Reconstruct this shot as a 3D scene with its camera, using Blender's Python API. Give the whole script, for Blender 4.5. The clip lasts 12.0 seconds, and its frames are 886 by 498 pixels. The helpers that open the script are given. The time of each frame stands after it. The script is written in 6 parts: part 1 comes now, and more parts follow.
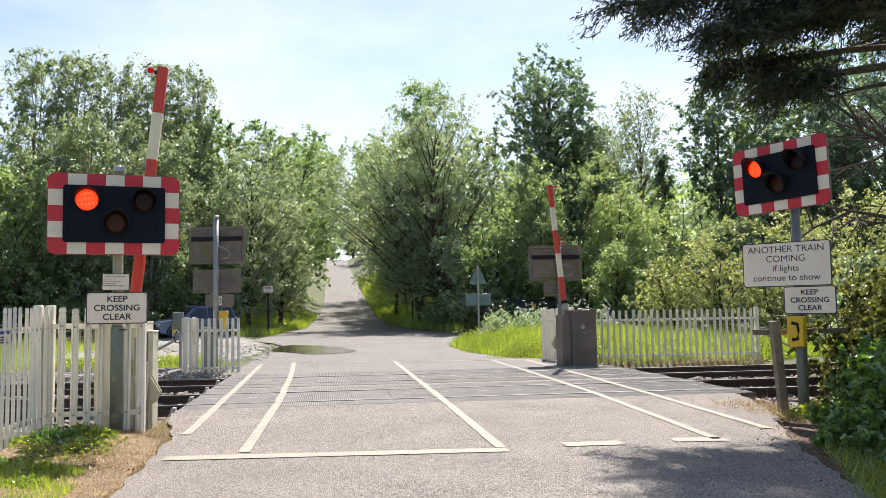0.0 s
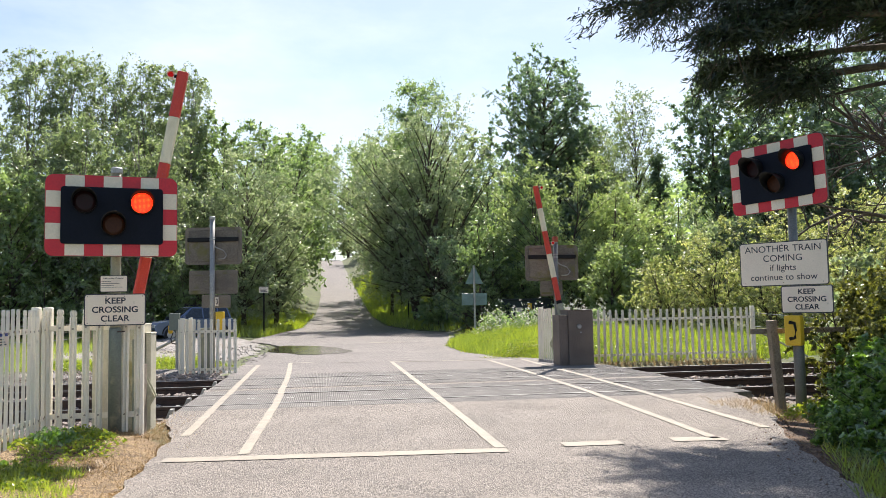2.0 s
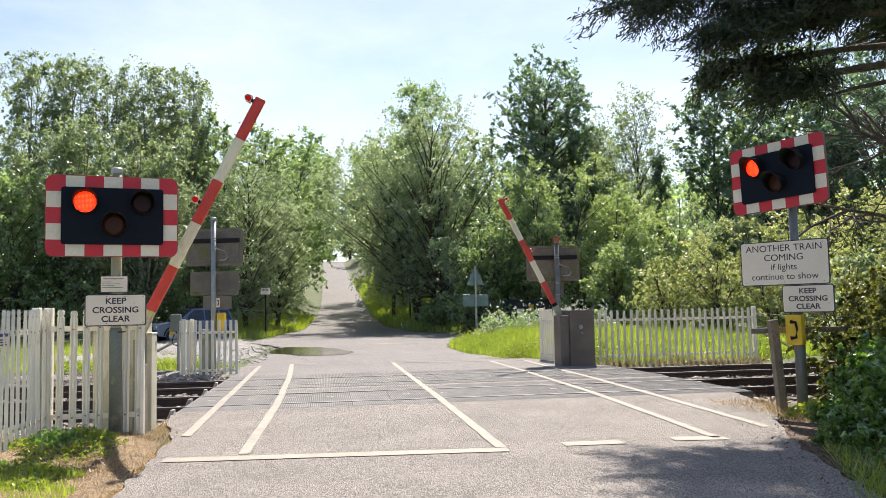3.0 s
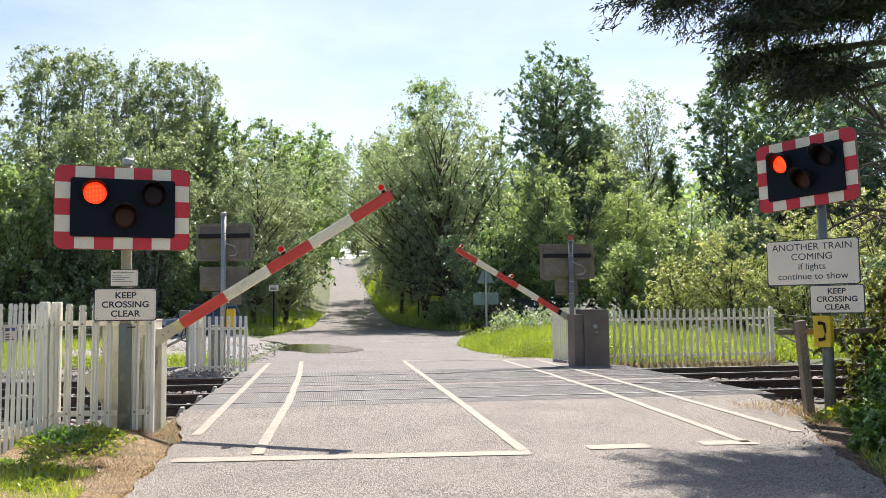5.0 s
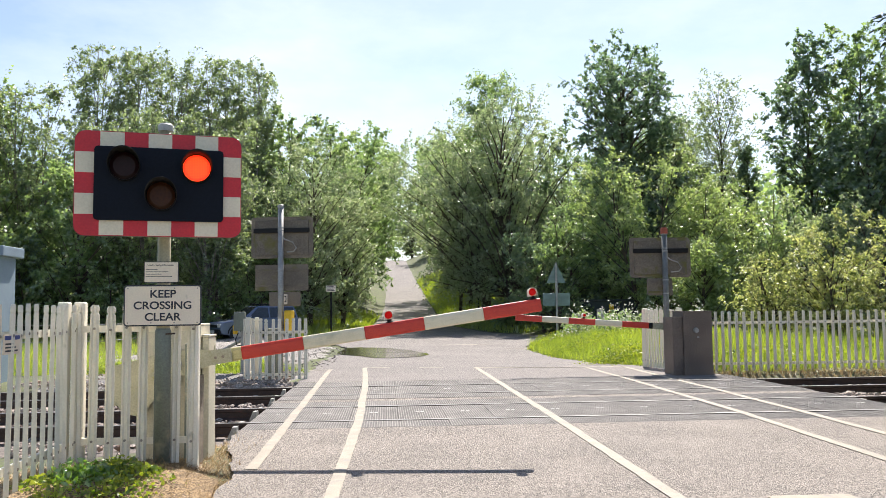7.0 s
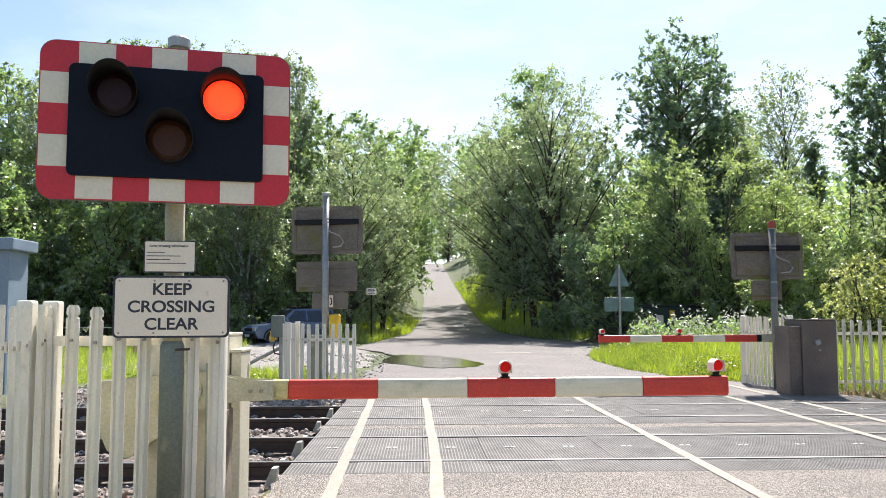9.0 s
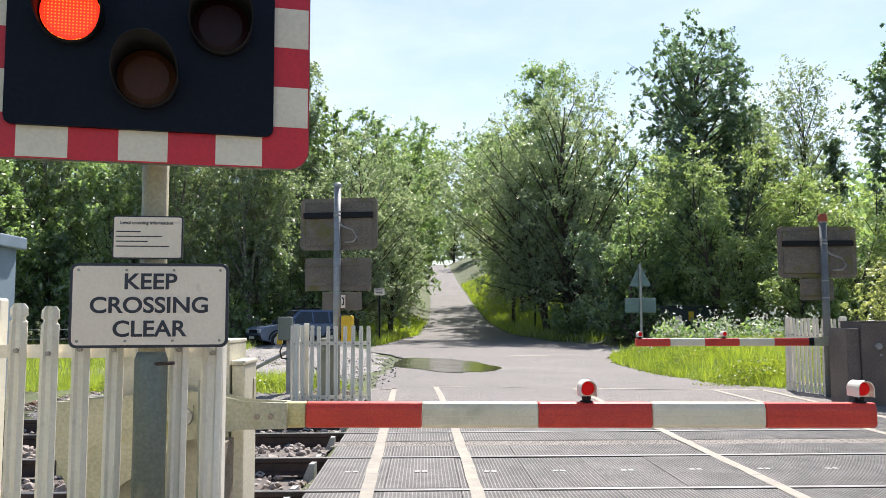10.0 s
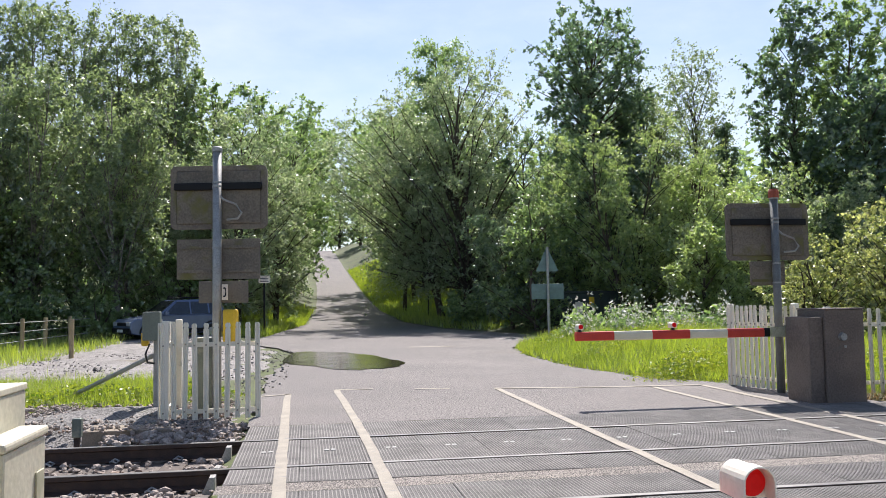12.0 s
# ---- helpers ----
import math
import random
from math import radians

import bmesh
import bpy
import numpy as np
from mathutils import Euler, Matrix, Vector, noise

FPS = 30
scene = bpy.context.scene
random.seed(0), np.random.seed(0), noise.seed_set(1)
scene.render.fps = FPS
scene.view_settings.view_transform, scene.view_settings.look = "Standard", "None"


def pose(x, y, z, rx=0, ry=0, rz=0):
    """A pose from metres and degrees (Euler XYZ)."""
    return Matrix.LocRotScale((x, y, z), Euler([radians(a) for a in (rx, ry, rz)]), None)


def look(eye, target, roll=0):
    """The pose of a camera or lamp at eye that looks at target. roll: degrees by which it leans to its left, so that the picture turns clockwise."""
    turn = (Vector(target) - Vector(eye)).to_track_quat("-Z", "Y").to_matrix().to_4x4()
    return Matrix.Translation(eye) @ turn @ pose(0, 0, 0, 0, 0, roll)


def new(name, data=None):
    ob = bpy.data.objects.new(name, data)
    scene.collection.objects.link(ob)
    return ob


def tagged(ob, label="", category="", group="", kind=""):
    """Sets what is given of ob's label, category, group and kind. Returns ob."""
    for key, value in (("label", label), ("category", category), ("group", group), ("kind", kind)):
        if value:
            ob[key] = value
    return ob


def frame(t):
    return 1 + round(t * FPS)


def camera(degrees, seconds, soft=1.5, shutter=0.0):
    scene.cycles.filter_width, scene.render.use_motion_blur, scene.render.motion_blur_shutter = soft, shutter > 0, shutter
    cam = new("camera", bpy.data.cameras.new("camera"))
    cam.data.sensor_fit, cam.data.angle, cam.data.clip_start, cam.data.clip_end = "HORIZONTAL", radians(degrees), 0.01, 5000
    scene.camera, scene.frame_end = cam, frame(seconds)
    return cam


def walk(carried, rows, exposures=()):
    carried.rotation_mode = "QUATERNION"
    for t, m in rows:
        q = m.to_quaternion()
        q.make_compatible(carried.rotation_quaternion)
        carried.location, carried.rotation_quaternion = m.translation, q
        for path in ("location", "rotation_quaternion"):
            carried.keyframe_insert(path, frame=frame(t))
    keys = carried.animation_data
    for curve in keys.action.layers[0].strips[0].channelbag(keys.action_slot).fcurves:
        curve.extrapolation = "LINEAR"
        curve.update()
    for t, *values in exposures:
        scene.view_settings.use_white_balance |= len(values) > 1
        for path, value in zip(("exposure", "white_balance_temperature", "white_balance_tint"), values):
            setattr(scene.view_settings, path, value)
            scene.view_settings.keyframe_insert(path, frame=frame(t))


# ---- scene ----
cam = camera(56.1, 12.0, soft=0.85)
PATH = [
    (0, (-1.73, -13.101, 1.366), (-1.457, -11.126, 1.513), -0.9),
    (2, (-1.77, -13.1, 1.377), (-1.485, -11.126, 1.523), -1.1),
    (3, (-1.754, -13.097, 1.356), (-1.473, -11.122, 1.506), -1.2),
    (5, (-1.848, -12.795, 1.35), (-1.584, -10.818, 1.496), -0.7),
    (5.5, (-1.867, -12.368, 1.382), (-1.629, -10.388, 1.528), -0.8),
    (6, (-1.968, -11.874, 1.386), (-1.76, -9.89, 1.533), -0.7),
    (6.5, (-2.035, -11.35, 1.369), (-1.862, -9.363, 1.518), -0.7),
    (7, (-2.147, -10.733, 1.364), (-2.009, -8.743, 1.515), -0.7),
    (9, (-2.657, -8.173, 1.388), (-2.6, -6.18, 1.55), -0.2),
    (9.5, (-2.816, -7.531, 1.402), (-2.762, -5.539, 1.565), -0.0),
    (10, (-2.926, -6.881, 1.393), (-2.879, -4.888, 1.558), -0.2),
    (10.5, (-3.08, -6.264, 1.403), (-3.033, -4.271, 1.562), -0.2),
    (11, (-3.15, -5.639, 1.401), (-3.097, -3.645, 1.55), -0.4),
    (11.5, (-3.182, -5.027, 1.42), (-3.042, -3.037, 1.556), -0.6),
    (12, (-3.174, -4.517, 1.485), (-2.851, -2.548, 1.614), -0.9),
]
walk(cam, [(t, look(eye, target, roll)) for t, eye, target, roll in PATH],
     exposures=[(0, 1.06, 6500, 14), (7.2, 1.1, 6500, 14), (9.0, 1.2, 6300, 13), (9.6, 1.15, 6250, 13), (10.6, 0.87, 6200, 15), (12, 0.82, 6200, 16)])

# ---- world, sun and exposure ----
SUN_DIR = Vector((0.27, 0.96, 1.28)).normalized()
world = bpy.data.worlds.new("sky")
scene.world = world
world.use_nodes = True
wn, wl = world.node_tree.nodes, world.node_tree.links
wn.clear()
w_out = wn.new("ShaderNodeOutputWorld")
w_bg = wn.new("ShaderNodeBackground")
w_sky = wn.new("ShaderNodeTexSky")
w_sky.sky_type = "NISHITA"
w_sky.sun_disc = False
w_sky.sun_elevation = math.asin(SUN_DIR.z)
w_sky.sun_rotation = math.atan2(SUN_DIR.x, SUN_DIR.y)
w_sky.air_density, w_sky.dust_density, w_sky.ozone_density = 1.0, 0.9, 1.4
w_bg.inputs["Strength"].default_value = 0.08
# thin high cloud veils over the whole sky
w_co = wn.new("ShaderNodeTexCoord")
w_mp = wn.new("ShaderNodeMapping")
w_mp.inputs["Scale"].default_value = (1.0, 1.0, 2.6)
w_no = wn.new("ShaderNodeTexNoise")
w_no.inputs["Scale"].default_value = 1.7
w_no.inputs["Detail"].default_value = 7
w_no.inputs["Roughness"].default_value = 0.6
w_rp = wn.new("ShaderNodeValToRGB")
w_rp.color_ramp.elements[0].position, w_rp.color_ramp.elements[1].position = 0.5, 0.8
w_rp.color_ramp.elements[0].color, w_rp.color_ramp.elements[1].color = (0, 0, 0, 1), (0.5, 0.5, 0.5, 1)
w_mx = wn.new("ShaderNodeMix")
w_mx.data_type = "RGBA"
w_mx.inputs[7].default_value = (8.5, 8.8, 9.2, 1)
wl.new(w_co.outputs["Generated"], w_mp.inputs[0])
wl.new(w_mp.outputs[0], w_no.inputs["Vector"])
wl.new(w_no.outputs["Fac"], w_rp.inputs[0])
wl.new(w_rp.outputs[0], w_mx.inputs[0])
wl.new(w_sky.outputs[0], w_mx.inputs[6])
wl.new(w_mx.outputs[2], w_bg.inputs[0])
wl.new(w_bg.outputs[0], w_out.inputs[0])
sun_data = bpy.data.lights.new("sun", "SUN")
sun_data.energy, sun_data.angle, sun_data.color = 4.6, radians(0.55), (1.0, 0.95, 0.86)
sun = new("sun", sun_data)
sun.matrix_world = look(SUN_DIR * 60, (0, 0, 0))


# ---- materials ----
def mat(name, c1, c2=None, rough=0.6, metal=0.0, scale=6.0, fine=70.0, bump=0.15, wear=None, wear_at=0.62, wear_scale=3.0, spec=0.5, vary=0.0, emit=None, power=0.0, grit=0.9, blotch=1.0):
    """A surface with two colours mixed by coarse and fine grain, a third colour in patches, and fine relief."""
    m = bpy.data.materials.new(name)
    m.use_nodes = True
    n, l = m.node_tree.nodes, m.node_tree.links
    b = n["Principled BSDF"]
    co = n.new("ShaderNodeTexCoord")
    info = n.new("ShaderNodeObjectInfo")
    add = n.new("ShaderNodeVectorMath")
    add.operation = "MULTIPLY_ADD"
    l.new(info.outputs["Random"], add.inputs[0])
    add.inputs[1].default_value = (37.0, 19.0, 53.0)
    l.new(co.outputs["Object"], add.inputs[2])

    def noise_at(s, detail=4):
        t = n.new("ShaderNodeTexNoise")
        t.inputs["Scale"].default_value, t.inputs["Detail"].default_value = s, detail
        l.new(add.outputs[0], t.inputs["Vector"])
        return t
    coarse, grain = noise_at(scale), noise_at(fine, 2)
    mixf = n.new("ShaderNodeMath")
    mixf.operation = "ADD"
    half = n.new("ShaderNodeMath")
    half.operation = "MULTIPLY_ADD"
    l.new(grain.outputs["Fac"], half.inputs[0])
    half.inputs[1].default_value, half.inputs[2].default_value = grit, -grit / 2
    even = n.new("ShaderNodeMath")
    even.operation = "MULTIPLY_ADD"
    l.new(coarse.outputs["Fac"], even.inputs[0])
    even.inputs[1].default_value, even.inputs[2].default_value = blotch, 0.5 - blotch / 2
    l.new(even.outputs[0], mixf.inputs[0])
    l.new(half.outputs[0], mixf.inputs[1])
    ramp = n.new("ShaderNodeValToRGB")
    c2 = c2 or tuple(v * 0.72 for v in c1)
    ramp.color_ramp.elements[0].position, ramp.color_ramp.elements[1].position = 0.3, 0.7
    ramp.color_ramp.elements[0].color, ramp.color_ramp.elements[1].color = (*c2, 1), (*c1, 1)
    l.new(mixf.outputs[0], ramp.inputs[0])
    colour = ramp.outputs[0]
    if wear:
        wt = noise_at(wear_scale, 6)
        wr = n.new("ShaderNodeValToRGB")
        wr.color_ramp.elements[0].position, wr.color_ramp.elements[1].position = wear_at, wear_at + 0.1
        l.new(wt.outputs["Fac"], wr.inputs[0])
        mx = n.new("ShaderNodeMix")
        mx.data_type = "RGBA"
        mx.inputs[7].default_value = (*wear, 1)
        l.new(wr.outputs[0], mx.inputs[0])
        l.new(colour, mx.inputs[6])
        colour = mx.outputs[2]
    if vary:
        hv = n.new("ShaderNodeHueSaturation")
        mr = n.new("ShaderNodeMapRange")
        mr.inputs["To Min"].default_value, mr.inputs["To Max"].default_value = 1 - vary, 1 + vary
        l.new(info.outputs["Random"], mr.inputs[0])
        l.new(mr.outputs[0], hv.inputs["Value"])
        l.new(colour, hv.inputs["Color"])
        colour = hv.outputs[0]
    l.new(colour, b.inputs["Base Color"])
    rr = n.new("ShaderNodeMapRange")
    rr.inputs["To Min"].default_value, rr.inputs["To Max"].default_value = max(rough - 0.12, 0.02), min(rough + 0.12, 1)
    l.new(coarse.outputs["Fac"], rr.inputs[0])
    l.new(rr.outputs[0], b.inputs["Roughness"])
    b.inputs["Metallic"].default_value = metal
    b.inputs["Specular IOR Level"].default_value = spec
    if bump:
        bp = n.new("ShaderNodeBump")
        bp.inputs["Strength"].default_value, bp.inputs["Distance"].default_value = bump, 0.01
        l.new(mixf.outputs[0], bp.inputs["Height"])
        l.new(bp.outputs[0], b.inputs["Normal"])
    if emit:
        b.inputs["Emission Color"].default_value = (*emit, 1)
        b.inputs["Emission Strength"].default_value = power
    return m


def leaf_mat(name, dark, light, through_c, glow=0.45, gloss=0.12, rough=0.45):
    """Leaves: each its own shade, lit from both sides."""
    m = bpy.data.materials.new(name)
    m.use_nodes = True
    n, l = m.node_tree.nodes, m.node_tree.links
    n.clear()
    out = n.new("ShaderNodeOutputMaterial")
    geo = n.new("ShaderNodeNewGeometry")
    co = n.new("ShaderNodeTexCoord")
    big = n.new("ShaderNodeTexNoise")
    big.inputs["Scale"].default_value, big.inputs["Detail"].default_value = 0.45, 3
    l.new(co.outputs["Object"], big.inputs["Vector"])
    mixf = n.new("ShaderNodeMath")
    mixf.operation = "MULTIPLY_ADD"
    l.new(geo.outputs["Random Per Island"], mixf.inputs[0])
    mixf.inputs[1].default_value = 0.9
    sub = n.new("ShaderNodeMath")
    sub.operation = "MULTIPLY_ADD"
    l.new(big.outputs["Fac"], sub.inputs[0])
    sub.inputs[1].default_value, sub.inputs[2].default_value = 1.2, -0.55
    l.new(sub.outputs[0], mixf.inputs[2])
    ramp = n.new("ShaderNodeValToRGB")
    ramp.color_ramp.elements[0].color, ramp.color_ramp.elements[1].color = (*dark, 1), (*light, 1)
    l.new(mixf.outputs[0], ramp.inputs[0])
    d = n.new("ShaderNodeBsdfDiffuse")
    tr = n.new("ShaderNodeBsdfTranslucent")
    g = n.new("ShaderNodeBsdfGlossy")
    g.inputs["Roughness"].default_value = rough
    mul = n.new("ShaderNodeMix")
    mul.data_type, mul.blend_type = "RGBA", "MULTIPLY"
    mul.inputs[0].default_value = 1.0
    l.new(ramp.outputs[0], mul.inputs[6])
    mul.inputs[7].default_value = (*through_c, 1)
    l.new(ramp.outputs[0], d.inputs["Color"])
    l.new(mul.outputs[2], tr.inputs["Color"])
    m1, m2 = n.new("ShaderNodeMixShader"), n.new("ShaderNodeMixShader")
    m1.inputs[0].default_value = glow
    l.new(d.outputs[0], m1.inputs[1])
    l.new(tr.outputs[0], m1.inputs[2])
    m2.inputs[0].default_value = gloss * 0.5
    l.new(m1.outputs[0], m2.inputs[1])
    l.new(g.outputs[0], m2.inputs[2])
    l.new(m2.outputs[0], out.inputs[0])
    return m


ASPHALT = mat("asphalt", (0.4, 0.355, 0.308), (0.1, 0.09, 0.08), 0.85, scale=1.1, fine=85, bump=0.9, spec=0.25, grit=2.6, blotch=0.4)
ASPHALT_FAR = mat("weathered_asphalt", (0.26, 0.236, 0.218), (0.1, 0.092, 0.086), 0.85, scale=0.5, fine=40, bump=0.6, wear=(0.15, 0.125, 0.1), wear_at=0.66, wear_scale=0.35, spec=0.25, grit=2.2, blotch=0.5)
LINE = mat("worn_white_line_paint", (0.355, 0.315, 0.25), (0.25, 0.222, 0.178), 0.7, scale=5, fine=120, bump=0.3, wear=(0.24, 0.22, 0.2), wear_at=0.6, wear_scale=7, spec=0.3)
PANEL = mat("dark_rubber_panel", (0.17, 0.16, 0.15), (0.09, 0.085, 0.08), 0.75, scale=3, fine=90, bump=0.4, wear=(0.15, 0.143, 0.135), wear_at=0.62, vary=0.12, spec=0.12, grit=1.5)
PANEL_RIB = mat("worn_rubber_rib", (0.32, 0.3, 0.275), (0.2, 0.19, 0.175), 0.75, scale=3, fine=90, bump=0.2, spec=0.12)
ANCHOR = mat("panel_anchor", (0.38, 0.37, 0.34), rough=0.5)
RUST = mat("rusty_rail_steel", (0.075, 0.045, 0.032), (0.03, 0.02, 0.016), 0.75, scale=9, fine=120, bump=0.3)
RAILTOP = mat("worn_bright_rail_steel", (0.2, 0.195, 0.19), (0.15, 0.145, 0.14), 0.45, metal=1.0, scale=2, fine=20, bump=0.0)
SLEEPER = mat("weathered_sleeper", (0.13, 0.1, 0.08), (0.06, 0.048, 0.04), 0.85, scale=6, fine=70, bump=0.4)
STONE = mat("ballast_stone", (0.46, 0.39, 0.33), (0.2, 0.16, 0.13), 0.85, scale=5, fine=60, bump=0.4, wear=(0.22, 0.12, 0.07), wear_at=0.6, wear_scale=2)
BED = mat("ballast_bed", (0.2, 0.17, 0.145), (0.08, 0.065, 0.055), 0.95, scale=7, fine=30, bump=1.0)
GRAVEL = mat("pale_gravel", (0.33, 0.305, 0.28), (0.12, 0.11, 0.1), 0.9, scale=2.2, fine=26, bump=1.0, wear=(0.17, 0.15, 0.11), wear_at=0.58, wear_scale=0.5, grit=2.6)
GRAVEL_DARK = mat("grey_trackside_gravel", (0.25, 0.235, 0.22), (0.07, 0.066, 0.06), 0.9, scale=2.2, fine=30, bump=1.0, wear=(0.1, 0.11, 0.05), wear_at=0.6, wear_scale=1.2, grit=2.6)
EARTH = mat("grassy_earth", (0.1, 0.125, 0.035), (0.055, 0.06, 0.025), 0.95, scale=0.7, fine=14, bump=0.7, wear=(0.13, 0.1, 0.06), wear_at=0.6, wear_scale=0.8)
LITTER = mat("brown_leaf_litter", (0.17, 0.105, 0.06), (0.05, 0.032, 0.021), 0.95, scale=6, fine=55, bump=1.0, grit=2.4)
STRAW_BED = mat("dead_straw_ground", (0.36, 0.25, 0.13), (0.1, 0.065, 0.035), 0.95, scale=7, fine=60, bump=1.0, grit=2.4)
WHITE = mat("cream_white_paint", (0.84, 0.79, 0.67), (0.75, 0.7, 0.58), 0.5, scale=4, fine=60, bump=0.05, wear=(0.5, 0.47, 0.38), wear_at=0.66, wear_scale=5)
CABINET = mat("cream_painted_cabinet", (0.62, 0.58, 0.45), (0.48, 0.45, 0.34), 0.55, scale=2.5, fine=50, bump=0.08, wear=(0.33, 0.32, 0.2), wear_at=0.6, wear_scale=3)
GALV = mat("galvanised_steel", (0.42, 0.42, 0.4), (0.28, 0.28, 0.27), 0.5, metal=0.5, scale=6, fine=60, bump=0.08)
GREYPOLE = mat("grey_green_painted_pole", (0.19, 0.215, 0.18), (0.13, 0.15, 0.125), 0.5, metal=0.15, scale=3, fine=60, bump=0.08, wear=(0.45, 0.42, 0.3), wear_at=0.58, wear_scale=2.5)
ARM = mat("mossy_cream_arm_paint", (0.5, 0.48, 0.35), (0.34, 0.33, 0.23), 0.6, scale=3, fine=60, bump=0.12, wear=(0.3, 0.28, 0.12), wear_at=0.57, wear_scale=3)
BOOMRED = mat("boom_red_film", (0.68, 0.06, 0.03), (0.55, 0.04, 0.025), 0.42, scale=5, fine=80, bump=0.04)
BOOMWHITE = mat("boom_white_film", (0.84, 0.75, 0.55), (0.74, 0.66, 0.46), 0.45, scale=5, fine=80, bump=0.04, wear=(0.58, 0.54, 0.36), wear_at=0.62)
BOOMCREAM = mat("boom_yellowed_end", (0.6, 0.53, 0.25), (0.45, 0.39, 0.17), 0.5, scale=5, fine=80, bump=0.05)
SIGRED = mat("signal_red_film", (0.62, 0.02, 0.035), (0.52, 0.015, 0.03), 0.45, scale=3, fine=60, bump=0.02)
SIGWHITE = mat("signal_white_film", (0.8, 0.71, 0.57), (0.7, 0.62, 0.49), 0.5, scale=3, fine=60, bump=0.02)
SIGBLACK = mat("signal_black_panel", (0.006, 0.009, 0.018), (0.004, 0.006, 0.013), 0.55, scale=2, fine=50, bump=0.02, spec=0.15)
BLACK = mat("black_plastic", (0.01, 0.01, 0.012), (0.006, 0.006, 0.007), 0.5, bump=0.03, spec=0.25)
LENSRED = mat("dark_red_lens", (0.022, 0.004, 0.006), (0.014, 0.003, 0.004), 0.35, scale=40, fine=300, bump=0.1, spec=0.2)
LENSAMBER = mat("dark_amber_lens", (0.07, 0.022, 0.007), (0.045, 0.014, 0.006), 0.35, scale=40, fine=300, bump=0.1, spec=0.2)
SIGNFACE = mat("sign_face_white", (0.86, 0.74, 0.6), (0.78, 0.67, 0.54), 0.5, scale=2, fine=70, bump=0.03, wear=(0.5, 0.44, 0.34), wear_at=0.7, wear_scale=8)
SIGNBACK = mat("weathered_sign_back", (0.22, 0.185, 0.14), (0.115, 0.098, 0.078), 0.7, scale=2, fine=40, bump=0.1, wear=(0.14, 0.13, 0.04), wear_at=0.56, wear_scale=2.2)
BOXBROWN = mat("weathered_brown_cabinet", (0.2, 0.155, 0.125), (0.115, 0.09, 0.075), 0.65, scale=2, fine=40, bump=0.08, wear=(0.13, 0.12, 0.1), wear_at=0.64)
YELLOW = mat("yellow_phone_box", (0.78, 0.5, 0.02), (0.65, 0.4, 0.015), 0.45, scale=4, fine=60, bump=0.03)
WOOD = mat("weathered_timber", (0.26, 0.21, 0.15), (0.13, 0.1, 0.07), 0.85, scale=5, fine=60, bump=0.35)
FENCEPOST = mat("pale_fence_post_wood", (0.42, 0.33, 0.19), (0.28, 0.21, 0.12), 0.85, scale=5, fine=60, bump=0.3)
GREENPLATE = mat("grey_green_sign_back", (0.19, 0.27, 0.26), (0.14, 0.2, 0.195), 0.5, metal=0.2)
BARK = mat("bark", (0.12, 0.095, 0.07), (0.05, 0.04, 0.03), 0.95, scale=4, fine=25, bump=0.9)
BARKPALE = mat("pale_birch_bark", (0.33, 0.3, 0.25), (0.11, 0.095, 0.08), 0.9, scale=3, fine=20, bump=0.5)
CABIN = mat("grey_blue_cabin_paint", (0.25, 0.32, 0.38), (0.2, 0.26, 0.32), 0.55, scale=1.5, fine=30, bump=0.05)
CABINDOOR = mat("tan_cabin_door", (0.6, 0.36, 0.18), (0.5, 0.3, 0.15), 0.6)
CARPAINT = mat("dark_blue_car_paint", (0.15, 0.19, 0.28), (0.12, 0.155, 0.235), 0.2, metal=0.3, scale=2, fine=200, bump=0.0)
TYRE = mat("tyre_rubber", (0.02, 0.02, 0.02), rough=0.85)
RIM = mat("alloy_rim", (0.5, 0.5, 0.5), rough=0.35, metal=0.9)
GLASS = mat("dark_car_glass", (0.02, 0.025, 0.03), (0.012, 0.015, 0.018), 0.06, bump=0.0, spec=0.8)
HEADLAMP = mat("clear_headlamp", (0.7, 0.72, 0.74), rough=0.15, metal=0.3, bump=0.0)
PLATE = mat("pale_plate", (0.75, 0.75, 0.7), rough=0.4)
WATER = mat("puddle_water", (0.05, 0.045, 0.03), (0.035, 0.03, 0.02), 0.06, scale=1.0, fine=5, bump=0.008, spec=0.9)
CONDUIT = mat("grey_conduit", (0.4, 0.39, 0.36), rough=0.5)
CABLE = mat("black_cable", (0.02, 0.02, 0.02), rough=0.6)
INK = mat("black_lettering", (0.03, 0.03, 0.045), (0.02, 0.02, 0.03), 0.5, bump=0.0)
BLUEINK = mat("dark_blue_notice_print", (0.03, 0.05, 0.25), rough=0.5, bump=0.0)
BOLT = mat("bolt_head", (0.4, 0.38, 0.34), (0.25, 0.2, 0.16), 0.5, metal=0.6)
CONCRETE = mat("pale_concrete", (0.45, 0.43, 0.39), (0.3, 0.29, 0.26), 0.85, scale=5, fine=60, bump=0.3)
REDNOTE = mat("dark_red_sign", (0.1, 0.02, 0.02), rough=0.6)
HUTGREEN = mat("dark_green_hut_paint", (0.035, 0.05, 0.042), (0.02, 0.03, 0.026), 0.6, scale=3, fine=50, bump=0.1)
REDCAP = mat("faded_red_cap", (0.42, 0.09, 0.04), rough=0.6)
SLABBROWN = mat("worn_brown_slab", (0.3, 0.25, 0.19), (0.19, 0.155, 0.115), 0.9, scale=4, fine=60, bump=0.4)
BLUENOTE = mat("blue_grey_sign", (0.05, 0.075, 0.13), rough=0.6)

